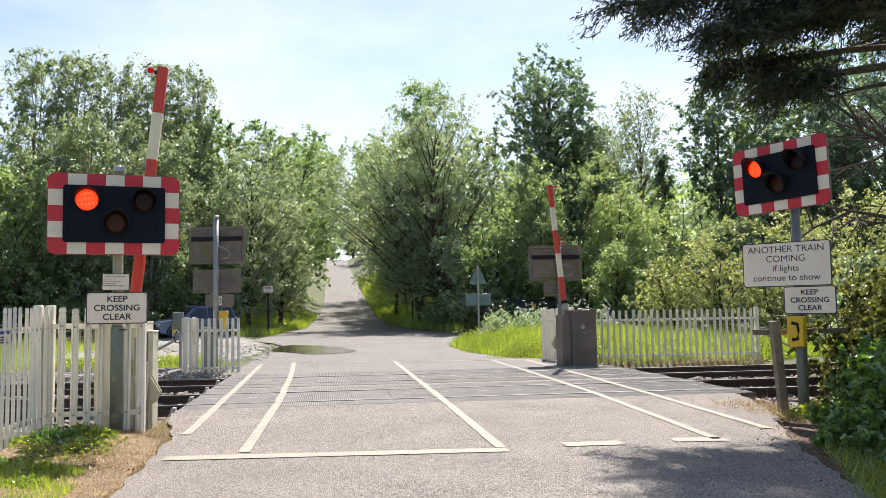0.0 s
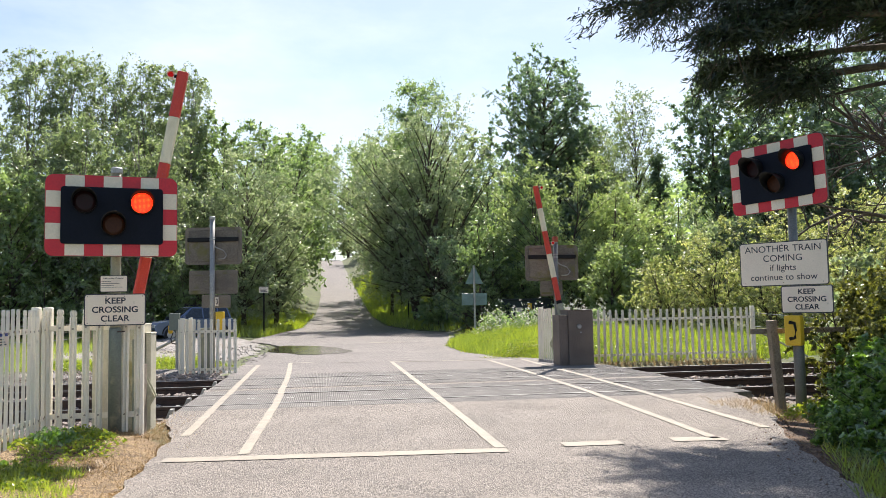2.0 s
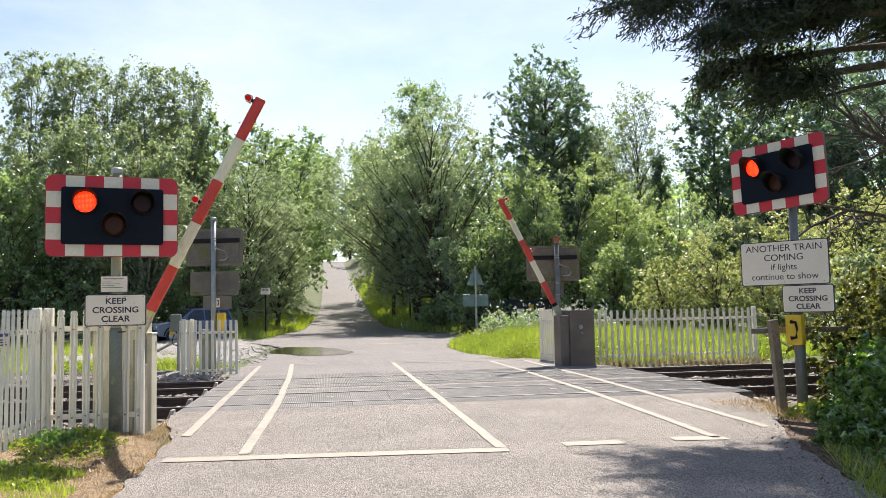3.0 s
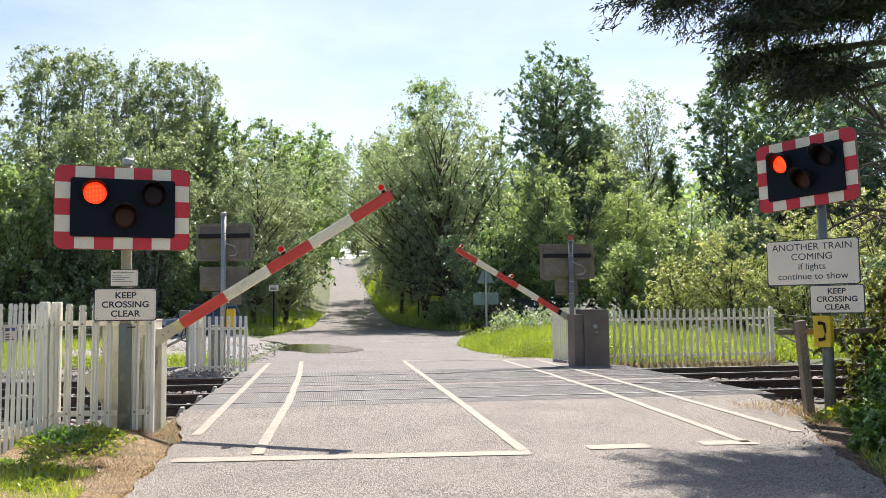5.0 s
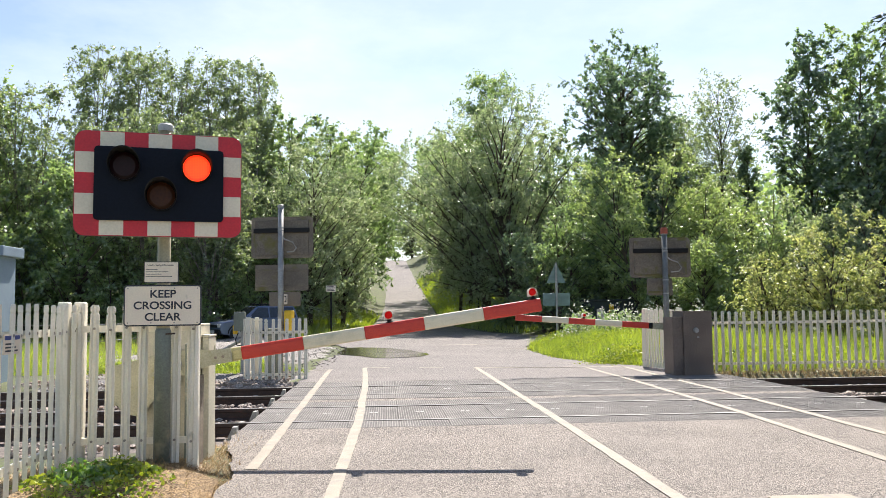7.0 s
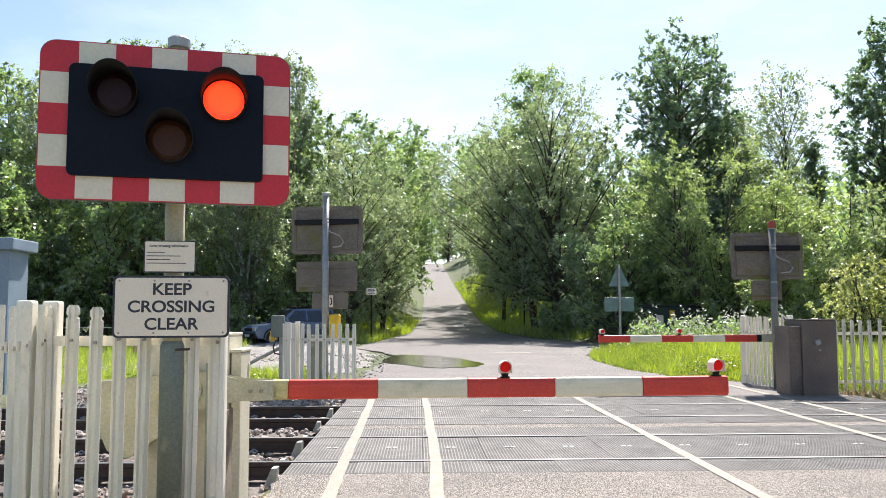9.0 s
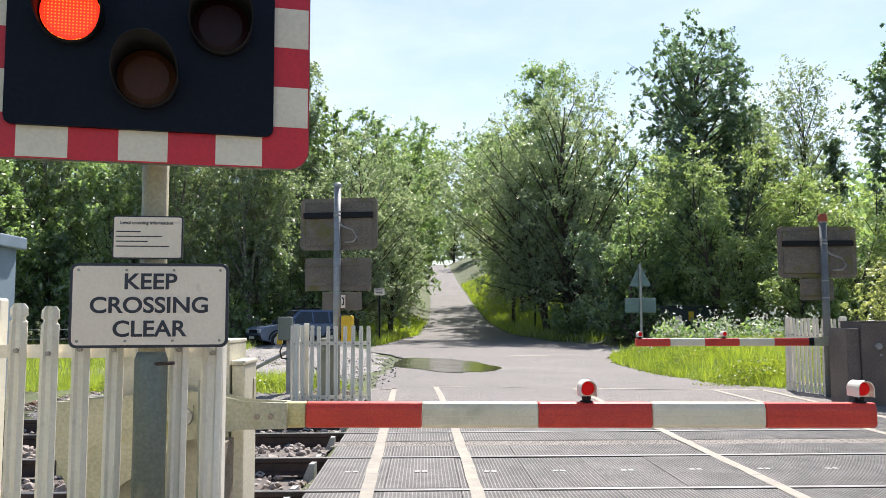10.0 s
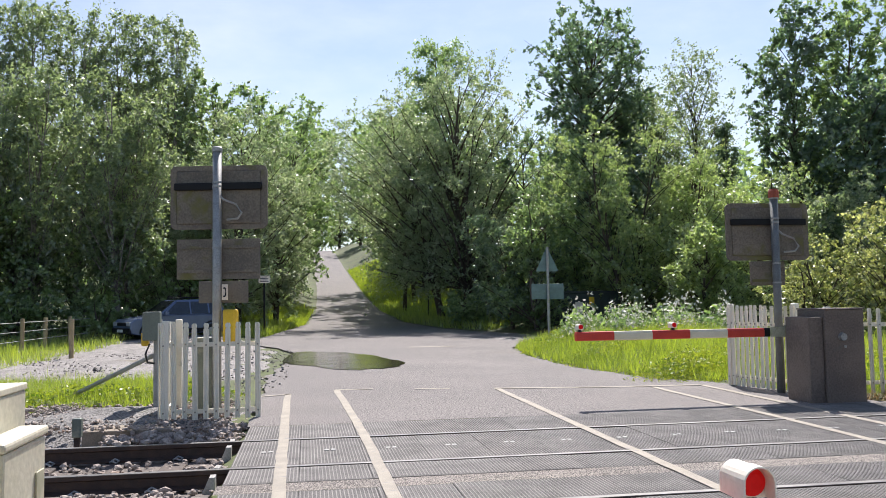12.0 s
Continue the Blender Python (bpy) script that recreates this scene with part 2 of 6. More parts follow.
# ledlike glow of a lit lamp, in a grid of points
GLOW = bpy.data.materials.new("lit_red_lamp")
GLOW.use_nodes = True
_n, _l = GLOW.node_tree.nodes, GLOW.node_tree.links
_b = _n["Principled BSDF"]
_co, _v = _n.new("ShaderNodeTexCoord"), _n.new("ShaderNodeTexVoronoi")
_v.inputs["Scale"].default_value = 73
_v.inputs["Randomness"].default_value = 0.0
_r = _n.new("ShaderNodeValToRGB")
_r.color_ramp.elements[0].position, _r.color_ramp.elements[1].position = 0.22, 0.46
_r.color_ramp.elements[0].color, _r.color_ramp.elements[1].color = (1.0, 0.22, 0.02, 1), (0.75, 0.014, 0.003, 1)
_l.new(_co.outputs["Object"], _v.inputs["Vector"])
_l.new(_v.outputs["Distance"], _r.inputs[0])
_l.new(_r.outputs[0], _b.inputs["Emission Color"])
_b.inputs["Emission Strength"].default_value = 1.5
_b.inputs["Base Color"].default_value = (0.3, 0.02, 0.01, 1)
BOOMLAMP = mat("boom_lamp_red", (0.4, 0.006, 0.005), (0.3, 0.004, 0.004), rough=0.4, bump=0.0, emit=(1.0, 0.006, 0.003), power=0.1, spec=0.2)

LEAF_BIRCH = leaf_mat("birch_leaves", (0.120, 0.175, 0.094), (0.301, 0.370, 0.188), (1.4, 1.4, 0.9), glow=0.64, gloss=0.26, rough=0.42)
LEAF_OAK = leaf_mat("broad_leaves", (0.124, 0.209, 0.083), (0.304, 0.404, 0.177), (1.42, 1.42, 0.85), glow=0.64, gloss=0.26, rough=0.42)
LEAF_BRIGHT = leaf_mat("bright_young_leaves", (0.190, 0.284, 0.098), (0.424, 0.508, 0.226), (1.28, 1.28, 0.75), glow=0.62, gloss=0.26, rough=0.42)
LEAF_DARK = leaf_mat("dark_dense_leaves", (0.067, 0.125, 0.084), (0.180, 0.254, 0.136), (1.7, 1.75, 1.1), glow=0.58, gloss=0.26, rough=0.42)
LEAF_HAW = leaf_mat("hawthorn_leaves_with_blossom", (0.148, 0.228, 0.104), (0.436, 0.491, 0.338), (1.3, 1.32, 0.85), glow=0.6, gloss=0.26, rough=0.42)
LEAF_CREAM = leaf_mat("pale_flowering_leaves", (0.15, 0.21, 0.06), (0.58, 0.58, 0.33), (1.35, 1.35, 0.7), glow=0.55, gloss=0.2)
LEAF_CONIFER = leaf_mat("conifer_sprays", (0.012, 0.024, 0.014), (0.05, 0.075, 0.03), (1.2, 1.3, 0.5), glow=0.2)
LEAF_HEDGE = leaf_mat("hedge_leaves", (0.075, 0.16, 0.03), (0.27, 0.42, 0.09), (1.5, 1.6, 0.4), gloss=0.3, rough=0.35)
LEAF_GRASS = leaf_mat("grass_blades", (0.15, 0.22, 0.03), (0.4, 0.48, 0.09), (1.3, 1.3, 0.4), glow=0.62, gloss=0.26, rough=0.4)
LEAF_SCRUB = leaf_mat("olive_scrub_sprays", (0.06, 0.08, 0.02), (0.3, 0.3, 0.08), (1.3, 1.3, 0.5), glow=0.4)
CREAMPOLE = mat("yellowed_cream_mast_paint", (0.42, 0.37, 0.23), (0.3, 0.27, 0.17), 0.5, scale=3, fine=60, bump=0.05, wear=(0.22, 0.21, 0.13), wear_at=0.58, wear_scale=3)
DARKPOLE = mat("dark_grey_mast_paint", (0.2, 0.21, 0.2), (0.13, 0.135, 0.13), 0.5, metal=0.2, scale=4, fine=60, bump=0.06)
LEAF_LITTER = leaf_mat("dead_brown_leaves", (0.045, 0.028, 0.018), (0.24, 0.15, 0.09), (1.0, 0.9, 0.8), glow=0.2)
LEAF_STRAW = leaf_mat("dead_straw", (0.15, 0.092, 0.045), (0.62, 0.47, 0.26), (1.1, 1.0, 0.8), glow=0.3)
LEAF_WEED = leaf_mat("weed_leaves", (0.1, 0.18, 0.03), (0.4, 0.44, 0.07), (1.3, 1.3, 0.4), glow=0.45)
FLOWER = leaf_mat("white_umbels", (0.6, 0.58, 0.5), (0.8, 0.78, 0.7), (1, 1, 1), glow=0.3)


# ---- building helpers ----
def part(name, bm, material, parent=None, label="", smooth=False, m=None):
    me = bpy.data.meshes.new(name)
    bmesh.ops.recalc_face_normals(bm, faces=bm.faces)
    bm.to_mesh(me)
    bm.free()
    return link(name, me, material, parent, label, smooth, m)


def link(name, me, material, parent=None, label="", smooth=False, m=None):
    if material and not me.materials:
        me.materials.append(material)
    if smooth:
        me.polygons.foreach_set("use_smooth", [True] * len(me.polygons))
    ob = new(name, me)
    if parent:
        ob.parent = parent
    if m is not None:
        ob.matrix_basis = m
    if label:
        tagged(ob, label)
    return ob


def thing(name, m, label, category, group="", kind=""):
    ob = new(name)
    ob.empty_display_size = 0.2
    ob.matrix_basis = m
    return tagged(ob, label, category, group, kind)


def box(bm, x0, x1, y0, y1, z0, z1, bevel=0.0):
    vs = bmesh.ops.create_cube(bm, size=1)["verts"]
    for v in vs:
        v.co = Vector(((x0 + x1) / 2 + v.co.x * (x1 - x0), (y0 + y1) / 2 + v.co.y * (y1 - y0), (z0 + z1) / 2 + v.co.z * (z1 - z0)))
    if bevel:
        es = list({e for v in vs for e in v.link_edges})
        bmesh.ops.bevel(bm, geom=es, offset=bevel, segments=2, affect="EDGES", profile=0.5)
    return bm


def B(x0, x1, y0, y1, z0, z1, bevel=0.0):
    return box(bmesh.new(), x0, x1, y0, y1, z0, z1, bevel)


def prism(bm, outline, y0, y1, bevel=0.0):
    """An outline in x and z, pulled from y0 to y1."""
    a = [bm.verts.new((x, y0, z)) for x, z in outline]
    b = [bm.verts.new((x, y1, z)) for x, z in outline]
    fs = [bm.faces.new(a), bm.faces.new(b[::-1])]
    for i in range(len(a)):
        j = (i + 1) % len(a)
        fs.append(bm.faces.new((a[j], a[i], b[i], b[j])))
    if bevel:
        es = [e for f in fs[:2] for e in f.edges]
        bmesh.ops.bevel(bm, geom=es, offset=bevel, segments=2, affect="EDGES", profile=0.5)
    return bm


def rounded(w, h, r, n=5):
    pts = []
    for cx, cz, a0 in ((w / 2 - r, h / 2 - r, 0), (-w / 2 + r, h / 2 - r, 90), (-w / 2 + r, -h / 2 + r, 180), (w / 2 - r, -h / 2 + r, 270)):
        for i in range(n + 1):
            a = radians(a0 + 90 * i / n)
            pts.append((cx + r * math.cos(a), cz + r * math.sin(a)))
    return pts


def tube(bm, pts, radii, sides=8, caps=True):
    """A tapered tube along points."""
    pts = [Vector(p) for p in pts]
    rings = []
    up = Vector((0.13, 0.27, 1)).normalized()
    for i, p in enumerate(pts):
        d = (pts[min(i + 1, len(pts) - 1)] - pts[max(i - 1, 0)]).normalized()
        a = d.cross(up if abs(d.dot(up)) < 0.95 else Vector((1, 0, 0))).normalized()
        b = d.cross(a)
        r = radii[i] if isinstance(radii, (list, tuple)) else radii
        rings.append([bm.verts.new(p + (a * math.cos(k * math.tau / sides) + b * math.sin(k * math.tau / sides)) * r) for k in range(sides)])
    for q, s in zip(rings, rings[1:]):
        for k in range(sides):
            bm.faces.new((q[k], q[(k + 1) % sides], s[(k + 1) % sides], s[k]))
    if caps:
        bm.faces.new(rings[0][::-1])
        bm.faces.new(rings[-1])
    return bm


def T(pts, radii, sides=8):
    return tube(bmesh.new(), pts, radii, sides)


def letters(text, size, x, y, z, material, parent, thick=0.0, wide=1.0):
    """A line of raised lettering centred at x, z, facing -y."""
    cu = bpy.data.curves.new("lettering", "FONT")
    cu.body, cu.size, cu.align_x, cu.align_y = text, size, "CENTER", "CENTER"
    cu.extrude, cu.offset = 0.0008, thick
    tmp = new("lettering", cu)
    bpy.context.view_layer.update()
    me = bpy.data.meshes.new_from_object(tmp.evaluated_get(bpy.context.evaluated_depsgraph_get()))
    bpy.data.objects.remove(tmp)
    me.materials.clear()
    return link("lettering", me, material, parent, m=pose(x, y, z, 90, 0, 0) @ Matrix.Diagonal((wide, 1, 1, 1)))


def quads(name, centre, u, v, material, parent=None, kind="", label="", category="", tri=False):
    """Many small leaves in one mesh: rhombs (or triangles) round centres, with half axes u and v (arrays)."""
    n, k = len(centre), 3 if tri else 4
    co = np.empty((n, k, 3), np.float32)
    if tri:
        co[:, 0], co[:, 1], co[:, 2] = centre + v, centre - v * 0.6 + u * 1.2, centre - v * 0.6 - u * 1.2
    else:
        co[:, 0], co[:, 1], co[:, 2], co[:, 3] = centre - v, centre + u, centre + v, centre - u
    me = bpy.data.meshes.new(name)
    me.vertices.add(n * k)
    me.vertices.foreach_set("co", co.ravel())
    me.loops.add(n * k)
    me.loops.foreach_set("vertex_index", np.arange(n * k, dtype=np.int32))
    me.polygons.add(n)
    me.polygons.foreach_set("loop_start", np.arange(0, n * k, k, dtype=np.int32))
    me.polygons.foreach_set("loop_total", np.full(n, k, np.int32))
    me.update(calc_edges=True)
    ob = link(name, me, material, parent)
    if kind:
        tagged(ob, label, category, kind=kind)
    return ob


def leaf_axes(rng, n, size, aspect=0.55, droop=0.0):
    d = rng.normal(size=(n, 3))
    d[:, 2] -= droop
    d /= np.linalg.norm(d, axis=1, keepdims=True)
    e = rng.normal(size=(n, 3))
    e = np.cross(d, e)
    e /= np.linalg.norm(e, axis=1, keepdims=True)
    s = size * rng.uniform(0.55, 1.25, (n, 1))
    return e * s * aspect, d * s


def smooth_at(x, xs, ys):
    return np.interp(x, xs, ys)

# ---- ground, road and railway ----
def hill(y):
    return smooth_at(y, [-400, 25, 36, 46, 60, 80, 110, 150, 175, 300, 1500], [0, 0, 0.12, 0.35, 1.0, 2.55, 6.05, 11.2, 13.0, 14.0, 14.0])


ROAD_Y = [-60, -14, -9, -7, -5, -3.3, -1.5, 0, 3, 6, 9.6, 11, 13.5, 18, 22, 25, 28, 32, 38, 46, 60, 80, 110, 150, 172]
ROAD_L = [-3.0, -3.1, -3.25, -3.35, -3.4, -3.5, -3.85, -3.92, -3.92, -3.92, -3.92, -3.95, -4.0, -3.7, -3.6, -4.2, -5.4, -5.2, -4.4, -3.1, -2.5, -2.2, -2.15, -2.1, -2.1]
ROAD_R = [1.2, 1.4, 1.8, 2.25, 2.95, 3.75, 4.4, 4.75, 4.9, 4.92, 3.9, 3.15, 2.7, 2.75, 3.4, 5.0, 6.6, 6.0, 3.6, 2.5, 2.2, 2.3, 2.1, 1.8, 1.8]


def terrain(x, y):
    z = hill(y) - 0.05
    left, right = smooth_at(y, ROAD_Y, ROAD_L), smooth_at(y, ROAD_Y, ROAD_R)
    away = np.maximum(np.maximum(left - x, x - right), 0)
    # railway corridor lies lower than the road on both sides
    track = np.clip((y + 1.7) / 0.5, 0, 1) * np.clip((6.9 - y) / 0.6, 0, 1) * np.clip(away / 0.25, 0, 1)
    z = z - 0.2 * track
    # verge that climbs beyond the crossing, and banks beside the hill road
    z = z + 0.55 * np.clip((x - right) / 2.2, 0, 1) * np.clip((y - 9) / 9, 0, 1) * np.clip((60 - y) / 25, 0, 1)
    z = z + 0.3 * np.clip((left - x - 0.5) / 3, 0, 1) * np.clip((y - 30) / 6, 0, 1)
    z = z + 1.6 * np.clip((away - 0.6) / 4, 0, 1) * np.clip((y - 52) / 14, 0, 1)
    # heaped dead grass before the fence, and the hedge bank
    z = z + 0.16 * np.exp(-(((x + 4.5) / 1.0) ** 2 + ((y + 3.6) / 0.9) ** 2)) * np.clip(away / 0.5, 0, 1)
    z = z + 0.35 * np.clip((x - right - 0.5) / 1.5, 0, 1) * np.clip((-2.6 - y) / 1.0, 0, 1)
    return z


def axis_steps(edges):
    out = []
    for a, b, s in edges:
        out += list(np.arange(a, b, s))
    return np.array(out + [edges[-1][1]])


def sheet(name, xs, ys, height, material):
    """A grid of ground."""
    gx, gy = np.meshgrid(xs, ys)
    gz = height(gx, gy)
    co = np.stack([gx, gy, gz], -1).reshape(-1, 3)
    w, h = len(xs), len(ys)
    idx = np.arange(w * h).reshape(h, w)
    f = np.stack([idx[:-1, :-1], idx[:-1, 1:], idx[1:, 1:], idx[1:, :-1]], -1).reshape(-1, 4)
    me = bpy.data.meshes.new(name)
    me.from_pydata(co.tolist(), [], f.tolist())
    return link(name, me, material, smooth=True)


def rough_ground(x, y):
    z = terrain(x, y)
    left, right = smooth_at(y, ROAD_Y, ROAD_L), smooth_at(y, ROAD_Y, ROAD_R)
    away = np.maximum(np.maximum(left - x, x - right), 0)
    return z + np.clip(away, 0, 1) * 0.03 * (np.sin(x * 2.3 + y * 1.1) + np.sin(y * 2.9 - x * 1.7))


ground = sheet("ground", axis_steps([(-900, -80, 60), (-80, -16, 4), (-16, 16, 0.33), (16, 60, 2.5), (60, 900, 60)]),
               axis_steps([(-300, -20, 20), (-20, 24, 0.33), (24, 80, 2), (80, 180, 6), (180, 1200, 80)]), rough_ground, EARTH)
tagged(ground, "grassy earth ground with bare brown patches", "ground", kind="structure")


def ribbon(name, ys, left, right, lift, material, label, category, across=12):
    verts, faces = [], []
    for y in ys:
        a, b = left(y), right(y)
        for k in range(across + 1):
            s = k / across
            verts.append((a + (b - a) * s, y, float(hill(y)) + lift * (0.35 + 0.65 * math.sin(math.pi * min(max(s, 0.04), 0.96)) ** 0.4)))
    n = across + 1
    for i in range(len(ys) - 1):
        for k in range(across):
            faces.append((i * n + k, i * n + k + 1, (i + 1) * n + k + 1, (i + 1) * n + k))
    me = bpy.data.meshes.new(name)
    me.from_pydata(verts, [], faces)
    return tagged(link(name, me, material, smooth=True), label, category, kind="structure")


def edge(table, wobble):
    return lambda y: float(smooth_at(y, ROAD_Y, table)) + wobble * (noise.noise((y * 1.3, wobble * 40, 0)) + 0.6 * noise.noise((y * 4.1, 3, wobble)))


ribbon("road_near", list(np.arange(-60, -12, 2)) + list(np.arange(-12, -0.65, 0.15)) + [-0.65], edge(ROAD_L, 0.1), edge(ROAD_R, 0.1), 0.0, ASPHALT, "worn grey asphalt road before the crossing", "road")
ribbon("road_middle", [2.36, 2.5, 2.69], edge(ROAD_L, 0), edge(ROAD_R, 0), -0.004, ASPHALT, "strip of asphalt between the two tracks", "road")
ribbon("road_far", list(np.arange(6.08, 24, 0.2)) + list(np.arange(24, 60, 1.0)) + list(np.arange(60, 173, 4)), edge(ROAD_L, 0.12), edge(ROAD_R, 0.15), 0.0, ASPHALT_FAR,
       "pale weathered asphalt road climbing a hill", "road")

# pale gravel beside the far road, and the leaf litter and straw near the camera
def patch(name, cx, cy, rx, ry, material, label, lift=0.012, seed=0, power=1.0, n=56):
    verts, faces = [], []
    rings = 9
    for i in range(rings + 1):
        for k in range(n):
            a = k * math.tau / n
            r = (i / rings) * (1 + 0.22 * noise.noise((math.cos(a) * 1.7 + seed, math.sin(a) * 1.7, seed * 1.3)) + 0.1 * noise.noise((math.cos(a) * 6, math.sin(a) * 6, seed)))
            x, y = cx + rx * r * math.cos(a), cy + ry * r * math.sin(a)
            z = float(rough_ground(np.float64(x), np.float64(y))) + lift * (1 - (i / rings) ** 4) - (0.03 if i == rings else 0)
            verts.append((x, y, z))
    for i in range(rings):
        for k in range(n):
            j = (k + 1) % n
            faces.append((i * n + k, i * n + j, (i + 1) * n + j, (i + 1) * n + k))
    me = bpy.data.meshes.new(name)
    me.from_pydata(verts, [], faces)
    return tagged(link(name, me, material, smooth=True), label, name.split("_")[0], kind="structure")


patch("gravel_lot", -8.4, 22.5, 4.7, 13, GRAVEL, "pale loose gravel lot beside the road", 0.07, 1)
patch("gravel_path", -6.6, 7.6, 3.0, 1.5, GRAVEL_DARK, "grey trackside gravel", 0.06, 4)
patch("straw_ground", -4.4, -5.2, 1.25, 2.7, STRAW_BED, "flattened dead straw on the verge", 0.03, 2)
patch("litter_ground", 3.25, -5.7, 1.2, 2.9, LITTER, "brown leaf litter along the hedge", 0.045, 3)
patch("dirt_track", 7.2, 27.5, 4.0, 1.8, GRAVEL, "bare side track of pale dirt", 0.1, 6)

puddle = bmesh.new()
pv = []
for k in range(48):
    a = k * math.tau / 48
    r = 1 + 0.35 * noise.noise((math.cos(a) * 1.4, math.sin(a) * 1.4, 5)) + 0.12 * noise.noise((math.cos(a) * 5, math.sin(a) * 5, 2))
    pv.append(puddle.verts.new((-2.45 + 1.6 * r * math.cos(a), 18.2 + 3.4 * r * math.sin(a) - 1.5 * math.cos(a), 0.012)))
puddle.faces.new(pv)
tagged(part("puddle", puddle, WATER), "shallow still brown puddle on the road edge", "puddle", kind="structure")


def painted(name, pts, width, label, z=0.0075):
    """A painted line: a thin strip along points."""
    bm = bmesh.new()
    fine = []
    for (x0, y0), (x1, y1) in zip(pts, pts[1:]):
        n = max(int(math.hypot(x1 - x0, y1 - y0) / 0.25), 1)
        fine += [(x0 + (x1 - x0) * i / n, y0 + (y1 - y0) * i / n) for i in range(n)]
    fine.append(pts[-1])
    rows = []
    for i, (x, y) in enumerate(fine):
        a, b = fine[max(i - 1, 0)], fine[min(i + 1, len(fine) - 1)]
        d = Vector((b[0] - a[0], b[1] - a[1], 0)).normalized()
        s = Vector((d.y, -d.x, 0)) * (width / 2 * (1 + 0.1 * noise.noise((x * 5, y * 5, 1))))
        p = Vector((x + 0.012 * noise.noise((y * 2, x, 4)), y, z + float(hill(y))))
        rows.append((bm.verts.new(p - s), bm.verts.new(p + s)))
    for q, s in zip(rows, rows[1:]):
        bm.faces.new((q[0], q[1], s[1], s[0]))
    return tagged(part(name, bm, LINE), label, "road marking", group="white road markings", kind="structure")


LONG = "worn cream-white line along the crossing"
painted("road_line", [(-3.5, 9.75), (-3.44, 4.96), (-3.38, 0), (-3.34, -3.2)], 0.11, LONG)
painted("road_line", [(-2.68, 10.15), (-2.54, 4.96), (-2.5, 0), (-2.56, -4.62)], 0.11, LONG)
painted("road_line", [(0.03, 9.55), (0.01, 4.96), (0.0, 0), (-0.05, -4.9)], 0.11, LONG)
painted("road_line", [(2.61, 8.93), (2.6, 4.96), (2.5, 0), (2.22, -4.9)], 0.11, LONG)
painted("road_line", [(3.52, 9.05), (3.42, 3.4), (3.3, 0), (3.09, -4.33)], 0.11, LONG)
painted("stop_line", [(-3.3, -4.8), (-0.01, -5.05)], 0.23, "wide worn white stop line")
painted("road_dash", [(0.6, -4.88), (1.2, -4.9)], 0.24, "short white dash on the asphalt")
painted("road_dash", [(1.75, -4.85), (2.3, -4.93)], 0.24, "short white dash on the asphalt")
painted("stop_line", [(0.0, 9.57), (1.8, 9.2), (3.55, 9.02)], 0.13, "thin white stop line beyond the tracks")
painted("road_dash", [(-2.7, 10.15), (-2.05, 10.12)], 0.11, "short white dash on the asphalt")
painted("road_dash", [(-4.0, 9.45), (-3.46, 9.7)], 0.11, "short white dash on the asphalt")
painted("road_dash", [(-1.35, 9.9), (-0.75, 9.8)], 0.11, "short white dash on the asphalt")
painted("road_dash", [(0.2, 23.6), (1.6, 23.6)], 0.35, "faded white dash at the junction")

# tracks
RAILS = (0.0, 1.607, 3.397, 4.96)


def rail_outline():
    return [(-0.035, 0), (0.035, 0), (0.035, -0.035), (0.009, -0.05), (0.009, -0.125), (0.065, -0.145), (0.065, -0.158), (-0.065, -0.158), (-0.065, -0.145), (-0.009, -0.125), (-0.009, -0.05), (-0.035, -0.035)]


sleeper_me = bpy.data.meshes.new("sleeper")
sb = B(-0.12, 0.12, -0.48, 2.05, -0.3, -0.165, 0.015)
sb.to_mesh(sleeper_me)
sb.free()
sleeper_me.materials.append(SLEEPER)
clip_me = bpy.data.meshes.new("rail_clip")
sb = T([(-0.05, -0.09, -0.15), (0.0, -0.06, -0.12), (0.05, -0.09, -0.135), (0.03, -0.12, -0.15), (-0.03, -0.12, -0.13)], 0.011, 5)
sb.to_mesh(clip_me)
sb.free()
clip_me.materials.append(GALV)
for y0, y1, word in ((RAILS[0], RAILS[1], "near"), (RAILS[2], RAILS[3], "far")):
    track = thing("railway_track", pose(0, y0, 0), "rusty steel rails on dark sleepers, bright on top", "railway track", "railway tracks", "structure")
    for yy in (0.0, y1 - y0):
        bm = bmesh.new()
        for a, b in ((-70, 70),):
            va = [bm.verts.new((a, yy + u, w)) for u, w in rail_outline()]
            vb = [bm.verts.new((b, yy + u, w)) for u, w in rail_outline()]
            bm.faces.new(va), bm.faces.new(vb[::-1])
            for i in range(12):
                bm.faces.new((va[i], va[(i + 1) % 12], vb[(i + 1) % 12], vb[i]))
        rail = part("rail", bm, RUST, track, "rusty rail")
        part("running_surface", B(-70, 70, yy - 0.034, yy + 0.034, 0.0, 0.006), RAILTOP, rail, "bright worn rail top")
    for k in range(-40, 60):
        x = k * 0.65
        if -4.2 < x < 5.1:
            continue
        link("sleeper", sleeper_me, None, track, m=pose(x + random.uniform(-0.02, 0.02), 0, 0, 0, 0, random.uniform(-0.6, 0.6)))
        if -9 < x < 12:
            for yy in (0, y1 - y0):
                link("rail_clip", clip_me, None, track, m=pose(x, yy, 0))
                link("rail_clip", clip_me, None, track, m=pose(x, yy, 0, 0, 0, 180))

